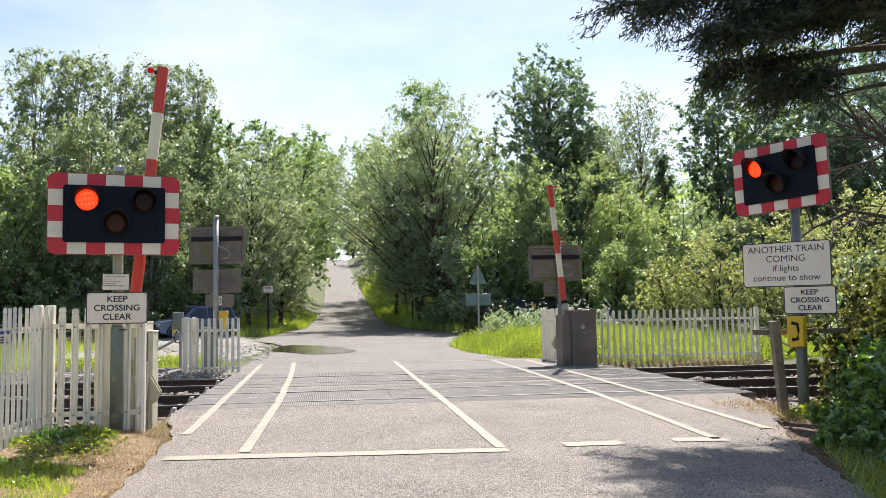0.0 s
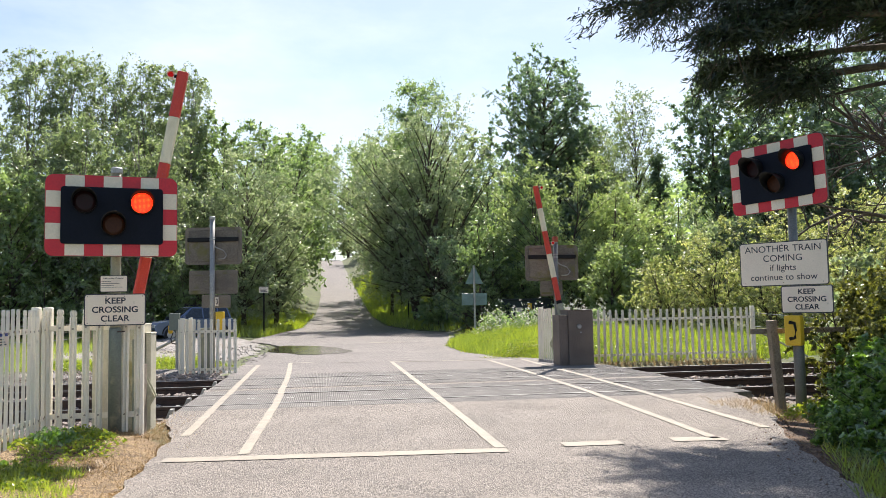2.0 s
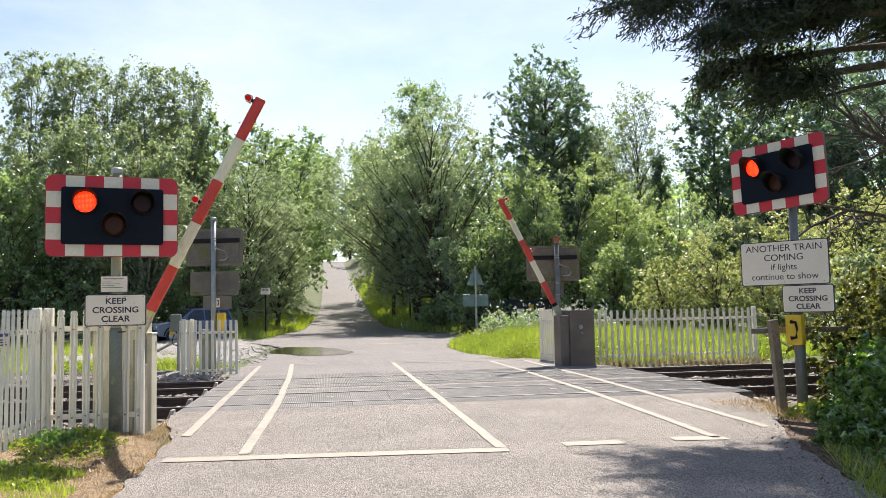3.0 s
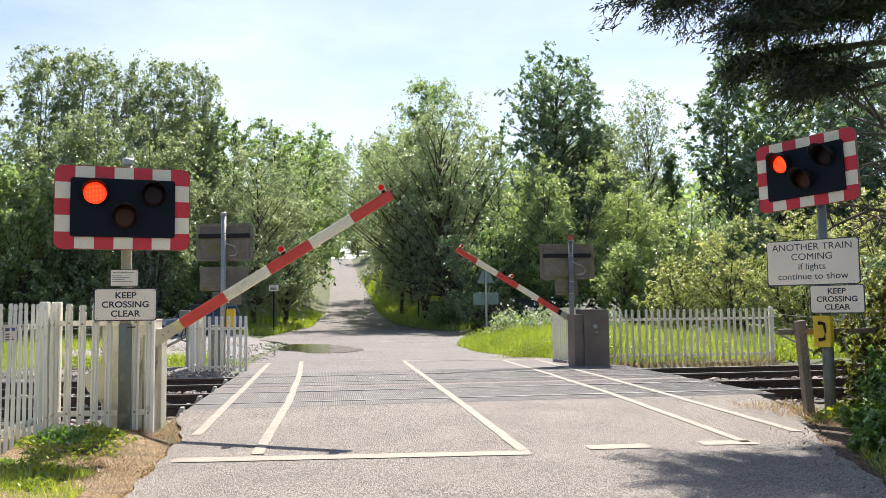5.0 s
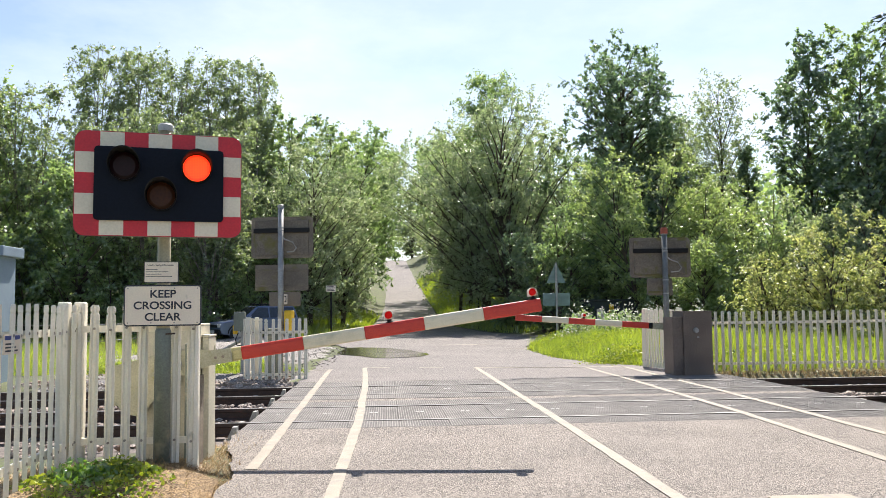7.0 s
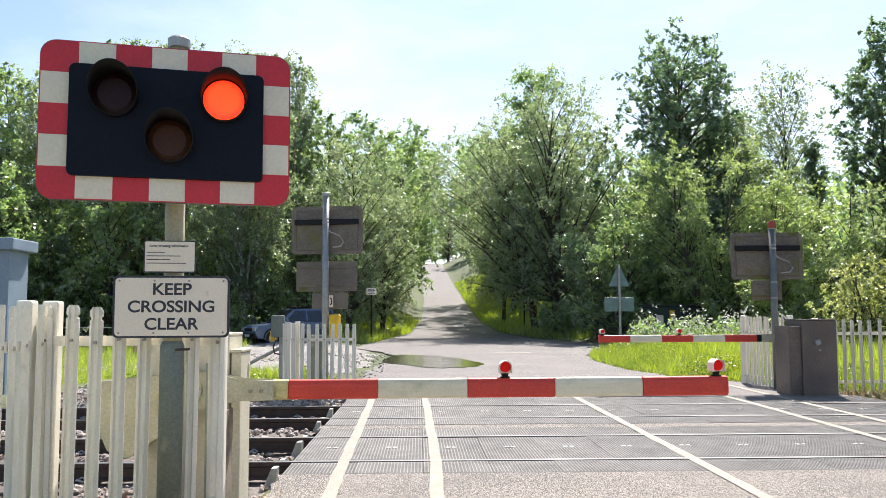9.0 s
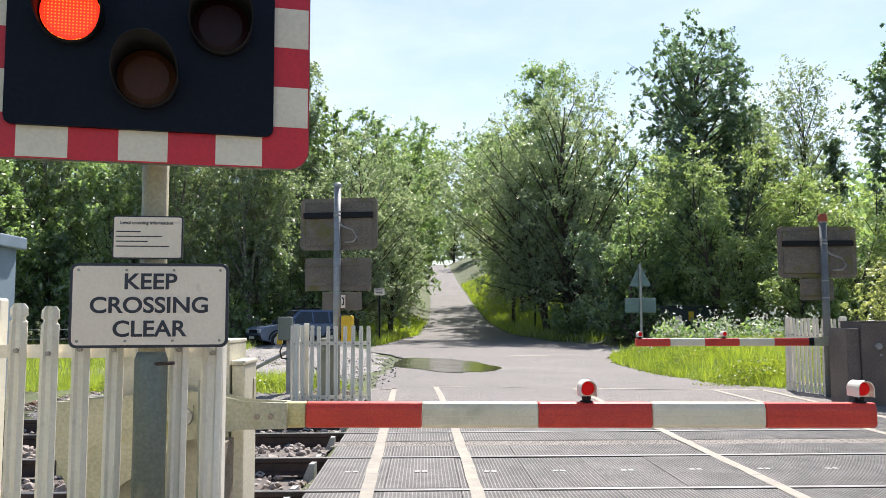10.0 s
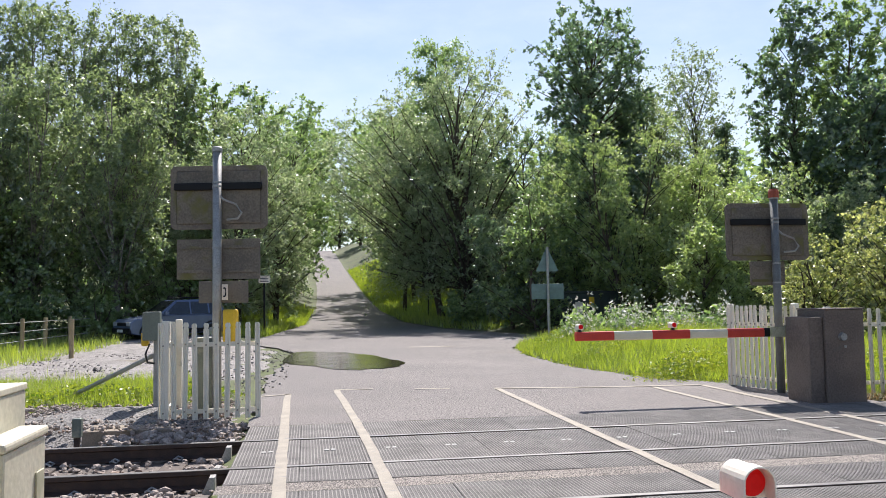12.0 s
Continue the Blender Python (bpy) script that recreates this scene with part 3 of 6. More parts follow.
# ballast: a bed and loose stones
bed = bmesh.new()
for x0, x1 in ((-80, -3.95), (4.96, 90)):
    prof = [(-1.75, -0.34), (-0.9, -0.2), (0, -0.195), (1.6, -0.195), (2.1, -0.12), (2.5, -0.09), (2.9, -0.12), (3.4, -0.195), (5.0, -0.195), (5.9, -0.2), (6.9, -0.3)]
    cols = np.arange(x0, x1 + 0.1, 2.0)
    grid = [[bed.verts.new((x, y, z + 0.02 * noise.noise((x, y, 0)))) for y, z in prof] for x in cols]
    for q, s in zip(grid, grid[1:]):
        for i in range(len(prof) - 1):
            bed.faces.new((q[i], q[i + 1], s[i + 1], s[i]))
tagged(part("ballast_bed", bed, BED), "brown trackside ballast bed", "ballast", kind="structure")


def stones(name, n, area, size, seed, material, label, base=None):
    rng = np.random.default_rng(seed)
    t = (1 + 5 ** 0.5) / 2
    ico = np.array([(-1, t, 0), (1, t, 0), (-1, -t, 0), (1, -t, 0), (0, -1, t), (0, 1, t), (0, -1, -t), (0, 1, -t), (t, 0, -1), (t, 0, 1), (-t, 0, -1), (-t, 0, 1)]) / 1.9
    fac = np.array([(0, 11, 5), (0, 5, 1), (0, 1, 7), (0, 7, 10), (0, 10, 11), (1, 5, 9), (5, 11, 4), (11, 10, 2), (10, 7, 6), (7, 1, 8), (3, 9, 4), (3, 4, 2), (3, 2, 6), (3, 6, 8), (3, 8, 9), (4, 9, 5), (2, 4, 11), (6, 2, 10), (8, 6, 7), (9, 8, 1)])
    p = area(rng, n)
    s = size * rng.lognormal(0, 0.3, (n, 1, 1)) * rng.uniform(0.6, 1.2, (n, 1, 3))
    v = ico[None] * (1 + rng.uniform(-0.25, 0.25, (n, 12, 1))) * s
    a = rng.uniform(0, math.tau, n)
    c, d = np.cos(a)[:, None], np.sin(a)[:, None]
    v = np.stack([v[..., 0] * c - v[..., 1] * d, v[..., 0] * d + v[..., 1] * c, v[..., 2] * 0.75], -1) + p[:, None]
    f = (fac[None] + (np.arange(n) * 12)[:, None, None]).reshape(-1, 3)
    me = bpy.data.meshes.new(name)
    me.from_pydata(v.reshape(-1, 3).tolist(), [], f.tolist())
    return tagged(link(name, me, material), label, "stones", kind="stuff")


def bed_points(x0, x1):
    def area(rng, n):
        x = rng.uniform(x0, x1, n)
        y = rng.uniform(-1.3, 6.6, n)
        z = np.interp(y, [-1.75, -0.9, 1.7, 2.1, 2.5, 2.9, 3.3, 5.9, 6.9], [-0.34, -0.19, -0.18, -0.11, -0.08, -0.11, -0.18, -0.19, -0.3]) + rng.uniform(0.0, 0.03, n)
        keep = np.ones(n, bool)
        for r in RAILS:
            keep &= np.abs(y - r) > 0.09
        return np.stack([x, np.where(keep, y, y + 0.2), z], -1)
    return area


stones("ballast_stones", 4200, bed_points(-11, -3.98), 0.036, 5, STONE, "loose brown and grey ballast stones")
stones("ballast_stones", 3600, bed_points(5.02, 15), 0.04, 6, STONE, "loose brown and grey ballast stones")
stones("heaped_stones", 900, lambda r, n: np.stack([r.uniform(-5.6, -3.95, n), r.uniform(5.7, 7.3, n), r.uniform(-0.2, -0.06, n)], -1), 0.045, 8, STONE, "coarse stones heaped by the far fence")
stones("trackside_stones", 3000, lambda r, n: np.stack([r.uniform(-9.5, -4.2, n), r.uniform(6.2, 9.4, n), r.uniform(-0.03, 0.02, n)], -1), 0.024, 10, STONE, "loose grey trackside gravel")
stones("gravel_stones", 1900, lambda r, n: np.stack([r.uniform(-11, -3.6, n), r.uniform(10, 24, n), r.uniform(0.0, 0.025, n)], -1), 0.022, 9, GRAVEL, "loose pale gravel stones")

# rubber crossing deck, panel by panel
deck = thing("crossing_deck", pose(0, 0, 0), "dark ribbed rubber panels between and beside the rails", "crossing deck", kind="structure")


def panel_mesh(length, depth, ribs):
    bm = B(0.0012, length - 0.0012, 0, depth, -0.12, 0.0, 0.003)
    for k in range(ribs):
        x = (k + 0.5) * length / ribs
        before = set(bm.faces)
        box(bm, x - 0.004, x + 0.004, 0.03, depth - 0.03, -0.001, 0.0035)
        for f in set(bm.faces) - before:
            f.material_index = 1
    me = bpy.data.meshes.new("deck_panel")
    bm.to_mesh(me)
    bm.free()
    me.materials.append(PANEL)
    me.materials.append(PANEL_RIB)
    return me


anchor_me = bpy.data.meshes.new("panel_anchor")
ab = box(B(-0.055, -0.012, -0.035, 0.035, 0, 0.005), 0.012, 0.055, -0.035, 0.035, 0, 0.005)
ab.to_mesh(anchor_me)
ab.free()
anchor_me.materials.append(ANCHOR)
for y0, y1, mark in ((-0.65, -0.05, 0), (0.055, 1.545, 1), (1.66, 2.36, 0), (2.69, 3.345, 0), (3.455, 4.9, 1), (5.02, 6.08, 0)):
    me = panel_mesh(0.628, y1 - y0, 20)
    for k in range(14):
        x = -3.88 + k * 0.628
        p = link("deck_panel", me, None, deck, m=pose(x, y0, random.uniform(-0.004, 0.002)))
        if mark:
            link("panel_anchor", anchor_me, None, p, m=pose(0.3, (y1 - y0) * 0.5, 0.003))
for r in RAILS:
    for s, x in ((-1, -3.98), (1, 4.94)):
        for off in (-0.22, 0.22):
            bm = prism(bmesh.new(), [(0, -0.2), (s * 0.13, -0.2), (s * 0.05, -0.01), (0, -0.01)], -0.07, 0.07, 0.006)
            part("end_ramp", bm, CONCRETE, deck, "pale end ramp", m=pose(x, r + off, 0, 0, 0, random.uniform(-6, 6)))


# ---- fences ----
def picket_mesh(h, w=0.062):
    bm = bmesh.new()
    prof = [(-w / 2, 0.0), (-w / 4, -0.016), (-w / 9, -0.004), (w / 9, -0.004), (w / 4, -0.016), (w / 2, 0.0), (w / 2, 0.006), (w / 4, -0.009), (w / 9, 0.003), (-w / 9, 0.003), (-w / 4, -0.009), (-w / 2, 0.006)]
    rows = []
    for z, k in ((0, 1), (h - 0.082, 1), (h - 0.074, 0.76), (h - 0.062, 0.76), (h - 0.054, 1), (h - 0.02, 0.97), (h, 0.6)):
        rows.append([bm.verts.new((x * k, y, z)) for x, y in prof])
    for q, s in zip(rows, rows[1:]):
        for i in range(12):
            bm.faces.new((q[i], q[(i + 1) % 12], s[(i + 1) % 12], s[i]))
    bm.faces.new(rows[0][::-1]), bm.faces.new(rows[-1])
    me = bpy.data.meshes.new("picket")
    bm.to_mesh(me)
    bm.free()
    me.materials.append(WHITE)
    return me


bolt_me = bpy.data.meshes.new("bolt")
_bb = T([(0, 0, 0), (0, -0.012, 0)], 0.011, 8)
_bb.to_mesh(bolt_me)
_bb.free()
bolt_me.materials.append(BOLT)


def palisade(x0, y0, x1, y1, z, h, gap, label, rails=(0.17, 1.12), ends=(1, 1), w=0.062):
    """A steel palisade run: two angle rails, posts at its ends, and pickets. Its front faces the right-hand side of the run, turned."""
    ln = math.hypot(x1 - x0, y1 - y0)
    f = thing("palisade_fence", pose(x0, y0, z, 0, 0, math.degrees(math.atan2(y1 - y0, x1 - x0))), label, "fence", "palisade fences")
    me = picket_mesh(h, w)
    n = int(round(ln / gap))
    for k in range(n + 1):
        p = link("picket", me, None, f, m=pose(k * ln / n, -0.022, random.uniform(-0.012, 0.012), random.uniform(-0.6, 0.6), random.uniform(-0.7, 0.7), 0))
        for r in rails:
            link("bolt", bolt_me, None, p, m=pose(0, -0.006, r))
    for r in rails:
        bm = B(-0.03, ln + 0.03, 0.0, 0.006, r - 0.03, r + 0.03)
        box(bm, -0.03, ln + 0.03, 0.006, 0.04, r + 0.02, r + 0.027)
        part("fence_rail", bm, WHITE, f)
    for on, x in zip(ends, (0.0, ln)):
        if on:
            part("post", B(x - 0.05, x + 0.05, 0.008, 0.1, -0.12, h + 0.03, 0.014), WHITE, f)
    return f


palisade(-4.88, -3.1, -3.88, -3.1, 0.06, 1.4, 0.145, "cream-white steel palisade fence round the barrier machine", rails=(0.2, 1.19), w=0.08)
palisade(-4.9, -9.4, -4.9, -3.22, 0.03, 1.43, 0.155, "cream-white steel palisade fence along the verge", rails=(0.22, 1.2), w=0.06)
palisade(-5.05, 6.98, -3.83, 7.03, 0.0, 1.27, 0.135, "short white palisade fence by the far signal", rails=(0.1, 0.98), ends=(0, 0), w=0.07)
palisade(-5.1, 8.3, -5.08, 7.0, 0.0, 1.27, 0.1, "short white palisade fence by the far signal", rails=(0.1, 0.98), w=0.08)
palisade(4.0, 8.9, 4.36, 7.55, 0.0, 1.36, 0.105, "white palisade fence beside the far barrier", rails=(0.16, 1.05), w=0.075)
palisade(4.72, 7.15, 9.15, 7.0, 0.0, 1.3, 0.165, "long white palisade fence along the railway", rails=(0.16, 1.05), w=0.07)
notice = thing("fence_notice", pose(-4.865, -4.45, 1.17, 0, 0, 90), "small white notice with blue print on the fence", "notice")
part("plate", prism(bmesh.new(), rounded(0.27, 0.15, 0.012), -0.004, 0.004), SIGNFACE, notice)
part("header", B(-0.12, 0.12, -0.0062, -0.0042, 0.03, 0.06), BLUEINK, notice, "dark blue header bar")
for k in range(3):
    part("print_line", B(-0.11, 0.09 - 0.03 * k, -0.0062, -0.0042, -0.055 + k * 0.025, -0.043 + k * 0.025), INK, notice)


# ---- road signals ----
def plate_sign(parent, name, w, h, x, y, z, m=None, border=0.012, r=0.03):
    """A sheet sign with a dark rim, its face towards -y."""
    s = part(name, prism(bmesh.new(), rounded(w, h, r), 0.0, 0.012, 0.002), INK, parent, m=pose(x, y, z))
    part("face", prism(bmesh.new(), rounded(w - 2 * border, h - 2 * border, r * 0.75), -0.0035, -0.0003), SIGNFACE, s, "off-white scratched face")
    return s


def signal_head(parent, x, y, z, tilt=0.0):
    """The chequered board with two red lamps over an amber one, facing -y."""
    hd = part("backboard", prism(bmesh.new(), rounded(1.375, 0.9, 0.085), 0.0, 0.025, 0.004), SIGRED, parent, "red and white chequered backboard", m=pose(x, y, z, 0, tilt, 0))
    w, h = 1.365, 0.89
    bw, bh = 0.152, 0.129
    s = w / 7
    for k in (1, 3, 5):
        for sg in (1, -1):
            zc = sg * (h / 2 - bh / 2)
            part("white_check", B(-w / 2 + k * s, -w / 2 + (k + 1) * s, -0.003, -0.0003, zc - bh / 2, zc + bh / 2), SIGWHITE, hd)
    t = h / 5
    for k in (1, 3):
        for sg in (1, -1):
            xc = sg * (w / 2 - bw / 2)
            part("white_check", B(xc - bw / 2, xc + bw / 2, -0.003, -0.0003, -h / 2 + k * t, -h / 2 + (k + 1) * t), SIGWHITE, hd)
    part("black_panel", prism(bmesh.new(), rounded(1.064, 0.634, 0.03), -0.03, -0.004, 0.006), SIGBLACK, hd, "matt black lamp panel")
    for lx, lz, lens in ((-0.29, 0.15, LENSRED), (0.305, 0.15, LENSRED), (0.01, -0.1, LENSAMBER)):
        # lens disc, rim and hood
        lm = T([(0, -0.031, 0), (0, -0.042, 0), (0, -0.05, 0)], [0.118, 0.118, 0.09], 32)
        part("lens", lm, lens, hd, "unlit amber lens" if lens == LENSAMBER else "unlit dark red lens", m=pose(lx, 0, lz), smooth=False)
        bm = bmesh.new()
        rows = []
        for k in range(33):
            a = math.tau * k / 32 + math.pi / 2
            up = (math.sin(a) + 1) / 2
            deep = 0.05 + 0.21 * up ** 1.2
            ca, sa = math.cos(a), math.sin(a)
            rows.append([bm.verts.new((ca * q, yv, sa * q)) for q, yv in ((0.124, -0.028), (0.126, -0.028 - deep), (0.131, -0.028 - deep), (0.131, -0.028))])
        for q, t2 in zip(rows, rows[1:]):
            for i in range(3):
                bm.faces.new((q[i], q[i + 1], t2[i + 1], t2[i]))
        bmesh.ops.remove_doubles(bm, verts=bm.verts, dist=0.0005)
        part("hood", bm, BLACK, hd, "black lamp hood", m=pose(lx, 0, lz), smooth=True)
    # rear housing
    part("rear_housing", B(-0.6, 0.6, 0.03, 0.05, -0.38, 0.38, 0.015), SIGNBACK, hd, "weathered grey rear housing")
    part("rear_plate", prism(bmesh.new(), rounded(1.381, 0.906, 0.087), 0.004, 0.034), SIGNBACK, hd, "stained grey board back")
    part("rear_rail", B(-0.62, 0.62, 0.035, 0.11, 0.1, 0.2, 0.01), BLACK, hd, "black mounting rail")
    return hd


def lit_lamp(parent):
    """The lit lamp of a signal, which goes from one lens to the other."""
    return part("lit_lamp", T([(0, -0.052, 0), (0, -0.062, 0), (0, -0.064, 0)], [0.116, 0.114, 0.09], 40), GLOW, parent, "glowing red lamp")


def pole(parent, r, z0, z1, material, x=0.0, y=0.0):
    p = part("pole", T([(x, y, z0), (x, y, z1)], r, 20), material, parent, smooth=True)
    part("pole_cap", T([(0, 0, -0.01), (0, 0, 0.045), (0, 0, 0.06)], [r * 1.18, r * 1.18, r * 0.9], 16), GALV, p, "dull metal cap", m=pose(x, y, z1))
    return p


def screws(parent, w, h, n=4):
    for i in range(n):
        for s in (1, -1):
            x = -w / 2 + w * i / (n - 1)
            link("bolt", bolt_me, None, parent, m=pose(x, -0.0035, s * h / 2) @ Matrix.Diagonal((0.55, 0.4, 0.55, 1)))


# near signal beside the left fence
sig_l = thing("road_signal", pose(-4.11, -3.21, 0.0), "level crossing signal with chequered board and crossing signs on a mast", "signal", "road signals")
pole(sig_l, 0.056, -0.1, 3.02, CREAMPOLE)
part("mast_socket", T([(0, 0, -0.1), (0, 0, 1.22), (0, 0, 1.25)], [0.069, 0.069, 0.058], 20), GREYPOLE, sig_l, "thicker grey-green lower mast", smooth=True)
head_l = signal_head(sig_l, 0.0, 0.0, 2.495)
head_l.matrix_basis = pose(0.01, -0.205, 2.495, 0, 0, 13.8)
for zz in (2.3, 2.65):
    part("bracket", B(-0.03, 0.03, -0.16, -0.05, zz - 0.03, zz + 0.03, 0.004), GALV, sig_l, "steel mounting bracket")
keep_l = plate_sign(sig_l, "crossing_sign", 0.65, 0.358, 0.02, -0.098, 1.45)
keep_l.matrix_basis = pose(0.02, -0.098, 1.45, 0, 0, 7.4)
for word, zz in (("KEEP", 0.1), ("CROSSING", 0.0), ("CLEAR", -0.1)):
    letters(word, 0.094, 0.0, -0.0045, zz - 0.002, INK, keep_l, 0.002, 1.08)
screws(keep_l, 0.58, 0.3)
info = plate_sign(sig_l, "information_sign", 0.29, 0.186, 0.0, -0.085, 1.742, border=0.006, r=0.008)
info.matrix_basis = pose(0.0, -0.085, 1.742, 0, 0, 7.4)
letters("Level crossing information", 0.0205, -0.005, -0.0045, 0.062, INK, info, 0.0003)
for k, ww in enumerate((0.1, 0.19, 0.13, 0.22)):
    part("print_line", B(-0.13, -0.13 + ww, -0.0046, -0.0036, 0.022 - k * 0.021, 0.0265 - k * 0.021), INK, info)
for zz in (1.32, 1.56, 1.7, 1.79, 2.25, 2.7):
    part("band_clip", T([(0, 0, zz - 0.012), (0, 0, zz + 0.012)], 0.0595, 16), GALV, sig_l, "steel band clip")
part("loose_bolt", T([(0.02, -0.05, 1.2), (0.12, -0.07, 1.205)], 0.008, 6), RUST, sig_l, "rusty bolt")
glow_l = lit_lamp(head_l)

# signal on the other side of the near road
sig_r = thing("road_signal", pose(4.36, -2.95, 0.0, 0, 0, -50), "level crossing signal with another train sign and yellow telephone", "signal", "road signals")
pole(sig_r, 0.056, -0.3, 3.45, DARKPOLE)
part("mast_socket", T([(0, 0, -0.3), (0, 0, 0.82), (0, 0, 0.86)], [0.068, 0.068, 0.058], 20), DARKPOLE, sig_r, "thicker grey lower mast", smooth=True)
head_r = signal_head(sig_r, 0.0, 0.0, 3.05)
head_r.matrix_basis = pose(-0.14, -0.13, 3.06, 0, -2.0, -13)
train = plate_sign(sig_r, "train_sign", 1.14, 0.585, -0.12, -0.09, 1.9, r=0.04)
for word, zz, sz in (("ANOTHER TRAIN", 0.195, 0.122), ("COMING", 0.07, 0.122), ("if lights", -0.055, 0.118), ("continue to show", -0.18, 0.118)):
    letters(word, sz, 0.0, -0.0045, zz, INK, train, 0.0, 1.03)
screws(train, 1.0, 0.5, 3)
keep_r = plate_sign(sig_r, "crossing_sign", 0.65, 0.358, 0.165, -0.094, 1.425)
for word, zz in (("KEEP", 0.1), ("CROSSING", 0.0), ("CLEAR", -0.1)):
    letters(word, 0.094, 0.0, -0.0045, zz - 0.002, INK, keep_r, 0.002, 1.08)
phone = part("telephone_box", B(-0.105, 0.105, -0.2, -0.06, 0.83, 1.22, 0.02), YELLOW, sig_r, "yellow telephone box")
part("handset_symbol", T([(-0.035, -0.203, 1.13), (0.03, -0.203, 1.12), (0.045, -0.203, 1.03), (0.03, -0.203, 0.93), (-0.035, -0.203, 0.92)], [0.026, 0.02, 0.014, 0.02, 0.026], 8), BLACK, phone, "black handset symbol")
part("small_lamp_box", B(-0.16, -0.07, -0.05, 0.05, 1.27, 1.45, 0.01), YELLOW, sig_r, "small yellow box")
for zz in (1.5, 1.72, 2.08, 2.85, 3.3):
    part("band_clip", T([(0, 0, zz - 0.012), (0, 0, zz + 0.012)], 0.0595, 16), GALV, sig_r, "steel band clip")
glow_r = lit_lamp(head_r)


def far_signal(x, y, turn, top, board_z, second, name_label, w2, h2, dx, metal=GALV):
    s = thing("road_signal", pose(x, y, 0.0, 0, 0, turn), name_label, "signal", "road signals")
    pole(s, 0.062, -0.1, top, metal)
    hd = signal_head(s, 0.0, 0.0, board_z)
    hd.matrix_basis = pose(dx, -0.12, board_z)
    b2 = part("sign_back", prism(bmesh.new(), rounded(w2, h2, 0.02), -0.085, -0.07), SIGNBACK, s, "dull grey sign back", m=pose(dx * 1.4, 0, second))
    for q in (h2 * 0.3, -h2 * 0.3):
        part("stiffener", B(-w2 / 2 + 0.03, w2 / 2 - 0.03, -0.0695, -0.05, q - 0.02, q + 0.02), SIGNBACK, b2, m=pose(0, 0, 0))
    part("conduit", T([(0.055, 0.0, board_z + 0.12), (-0.1, 0.04, board_z - 0.05), (-0.28, 0.05, board_z - 0.12), (-0.36, 0.05, board_z - 0.24), (-0.3, 0.04, board_z - 0.32), (-0.14, 0.0, board_z - 0.33)], 0.016, 8), CONDUIT, s, "grey looping conduit", smooth=True)
    for zz in (second - 0.15, second + 0.15, board_z + 0.14, board_z + 0.2):
        part("band_clip", T([(0, 0, zz - 0.014), (0, 0, zz + 0.014)], 0.068, 16), GALV, s, "steel band clip")
    return s


far_l = far_signal(-4.42, 7.5, 170, 3.68, 3.03, 2.15, "far signal mast seen from behind with weathered boards", 1.18, 0.57, 0.0)
low = part("crossing_sign_back", B(-0.42, 0.28, -0.09, -0.07, 1.53, 1.84, 0.005), SIGNBACK, far_l, "dark small sign back")
pb = part("telephone_sign", B(-0.17, -0.09, 0.06, 0.075, 1.57, 1.79, 0.004), SIGNFACE, far_l, "small white telephone sign")
part("handset_symbol", T([(-0.115, 0.078, 1.74), (-0.14, 0.078, 1.73), (-0.145, 0.078, 1.68), (-0.14, 0.078, 1.63), (-0.115, 0.078, 1.62)], [0.014, 0.011, 0.008, 0.011, 0.014], 6), BLACK, pb)
part("telephone_box", B(-0.28, -0.1, -0.12, 0.1, 0.98, 1.44, 0.03), YELLOW, far_l, "yellow telephone box")
part("equipment_box", B(0.03, 0.33, -0.3, -0.02, 0.0, 1.05, 0.01), GREYPOLE, far_l, "grey equipment box")
far_r = far_signal(4.12, 7.55, 178, 3.05, 2.53, 1.87, "far signal mast seen from behind with brown boards", 0.58, 0.38, 0.08, DARKPOLE)
part("red_cap", T([(0, 0, 3.06), (0, 0, 3.16), (0, 0, 3.2)], [0.082, 0.082, 0.06], 12), REDCAP, far_r, "dull red cap")


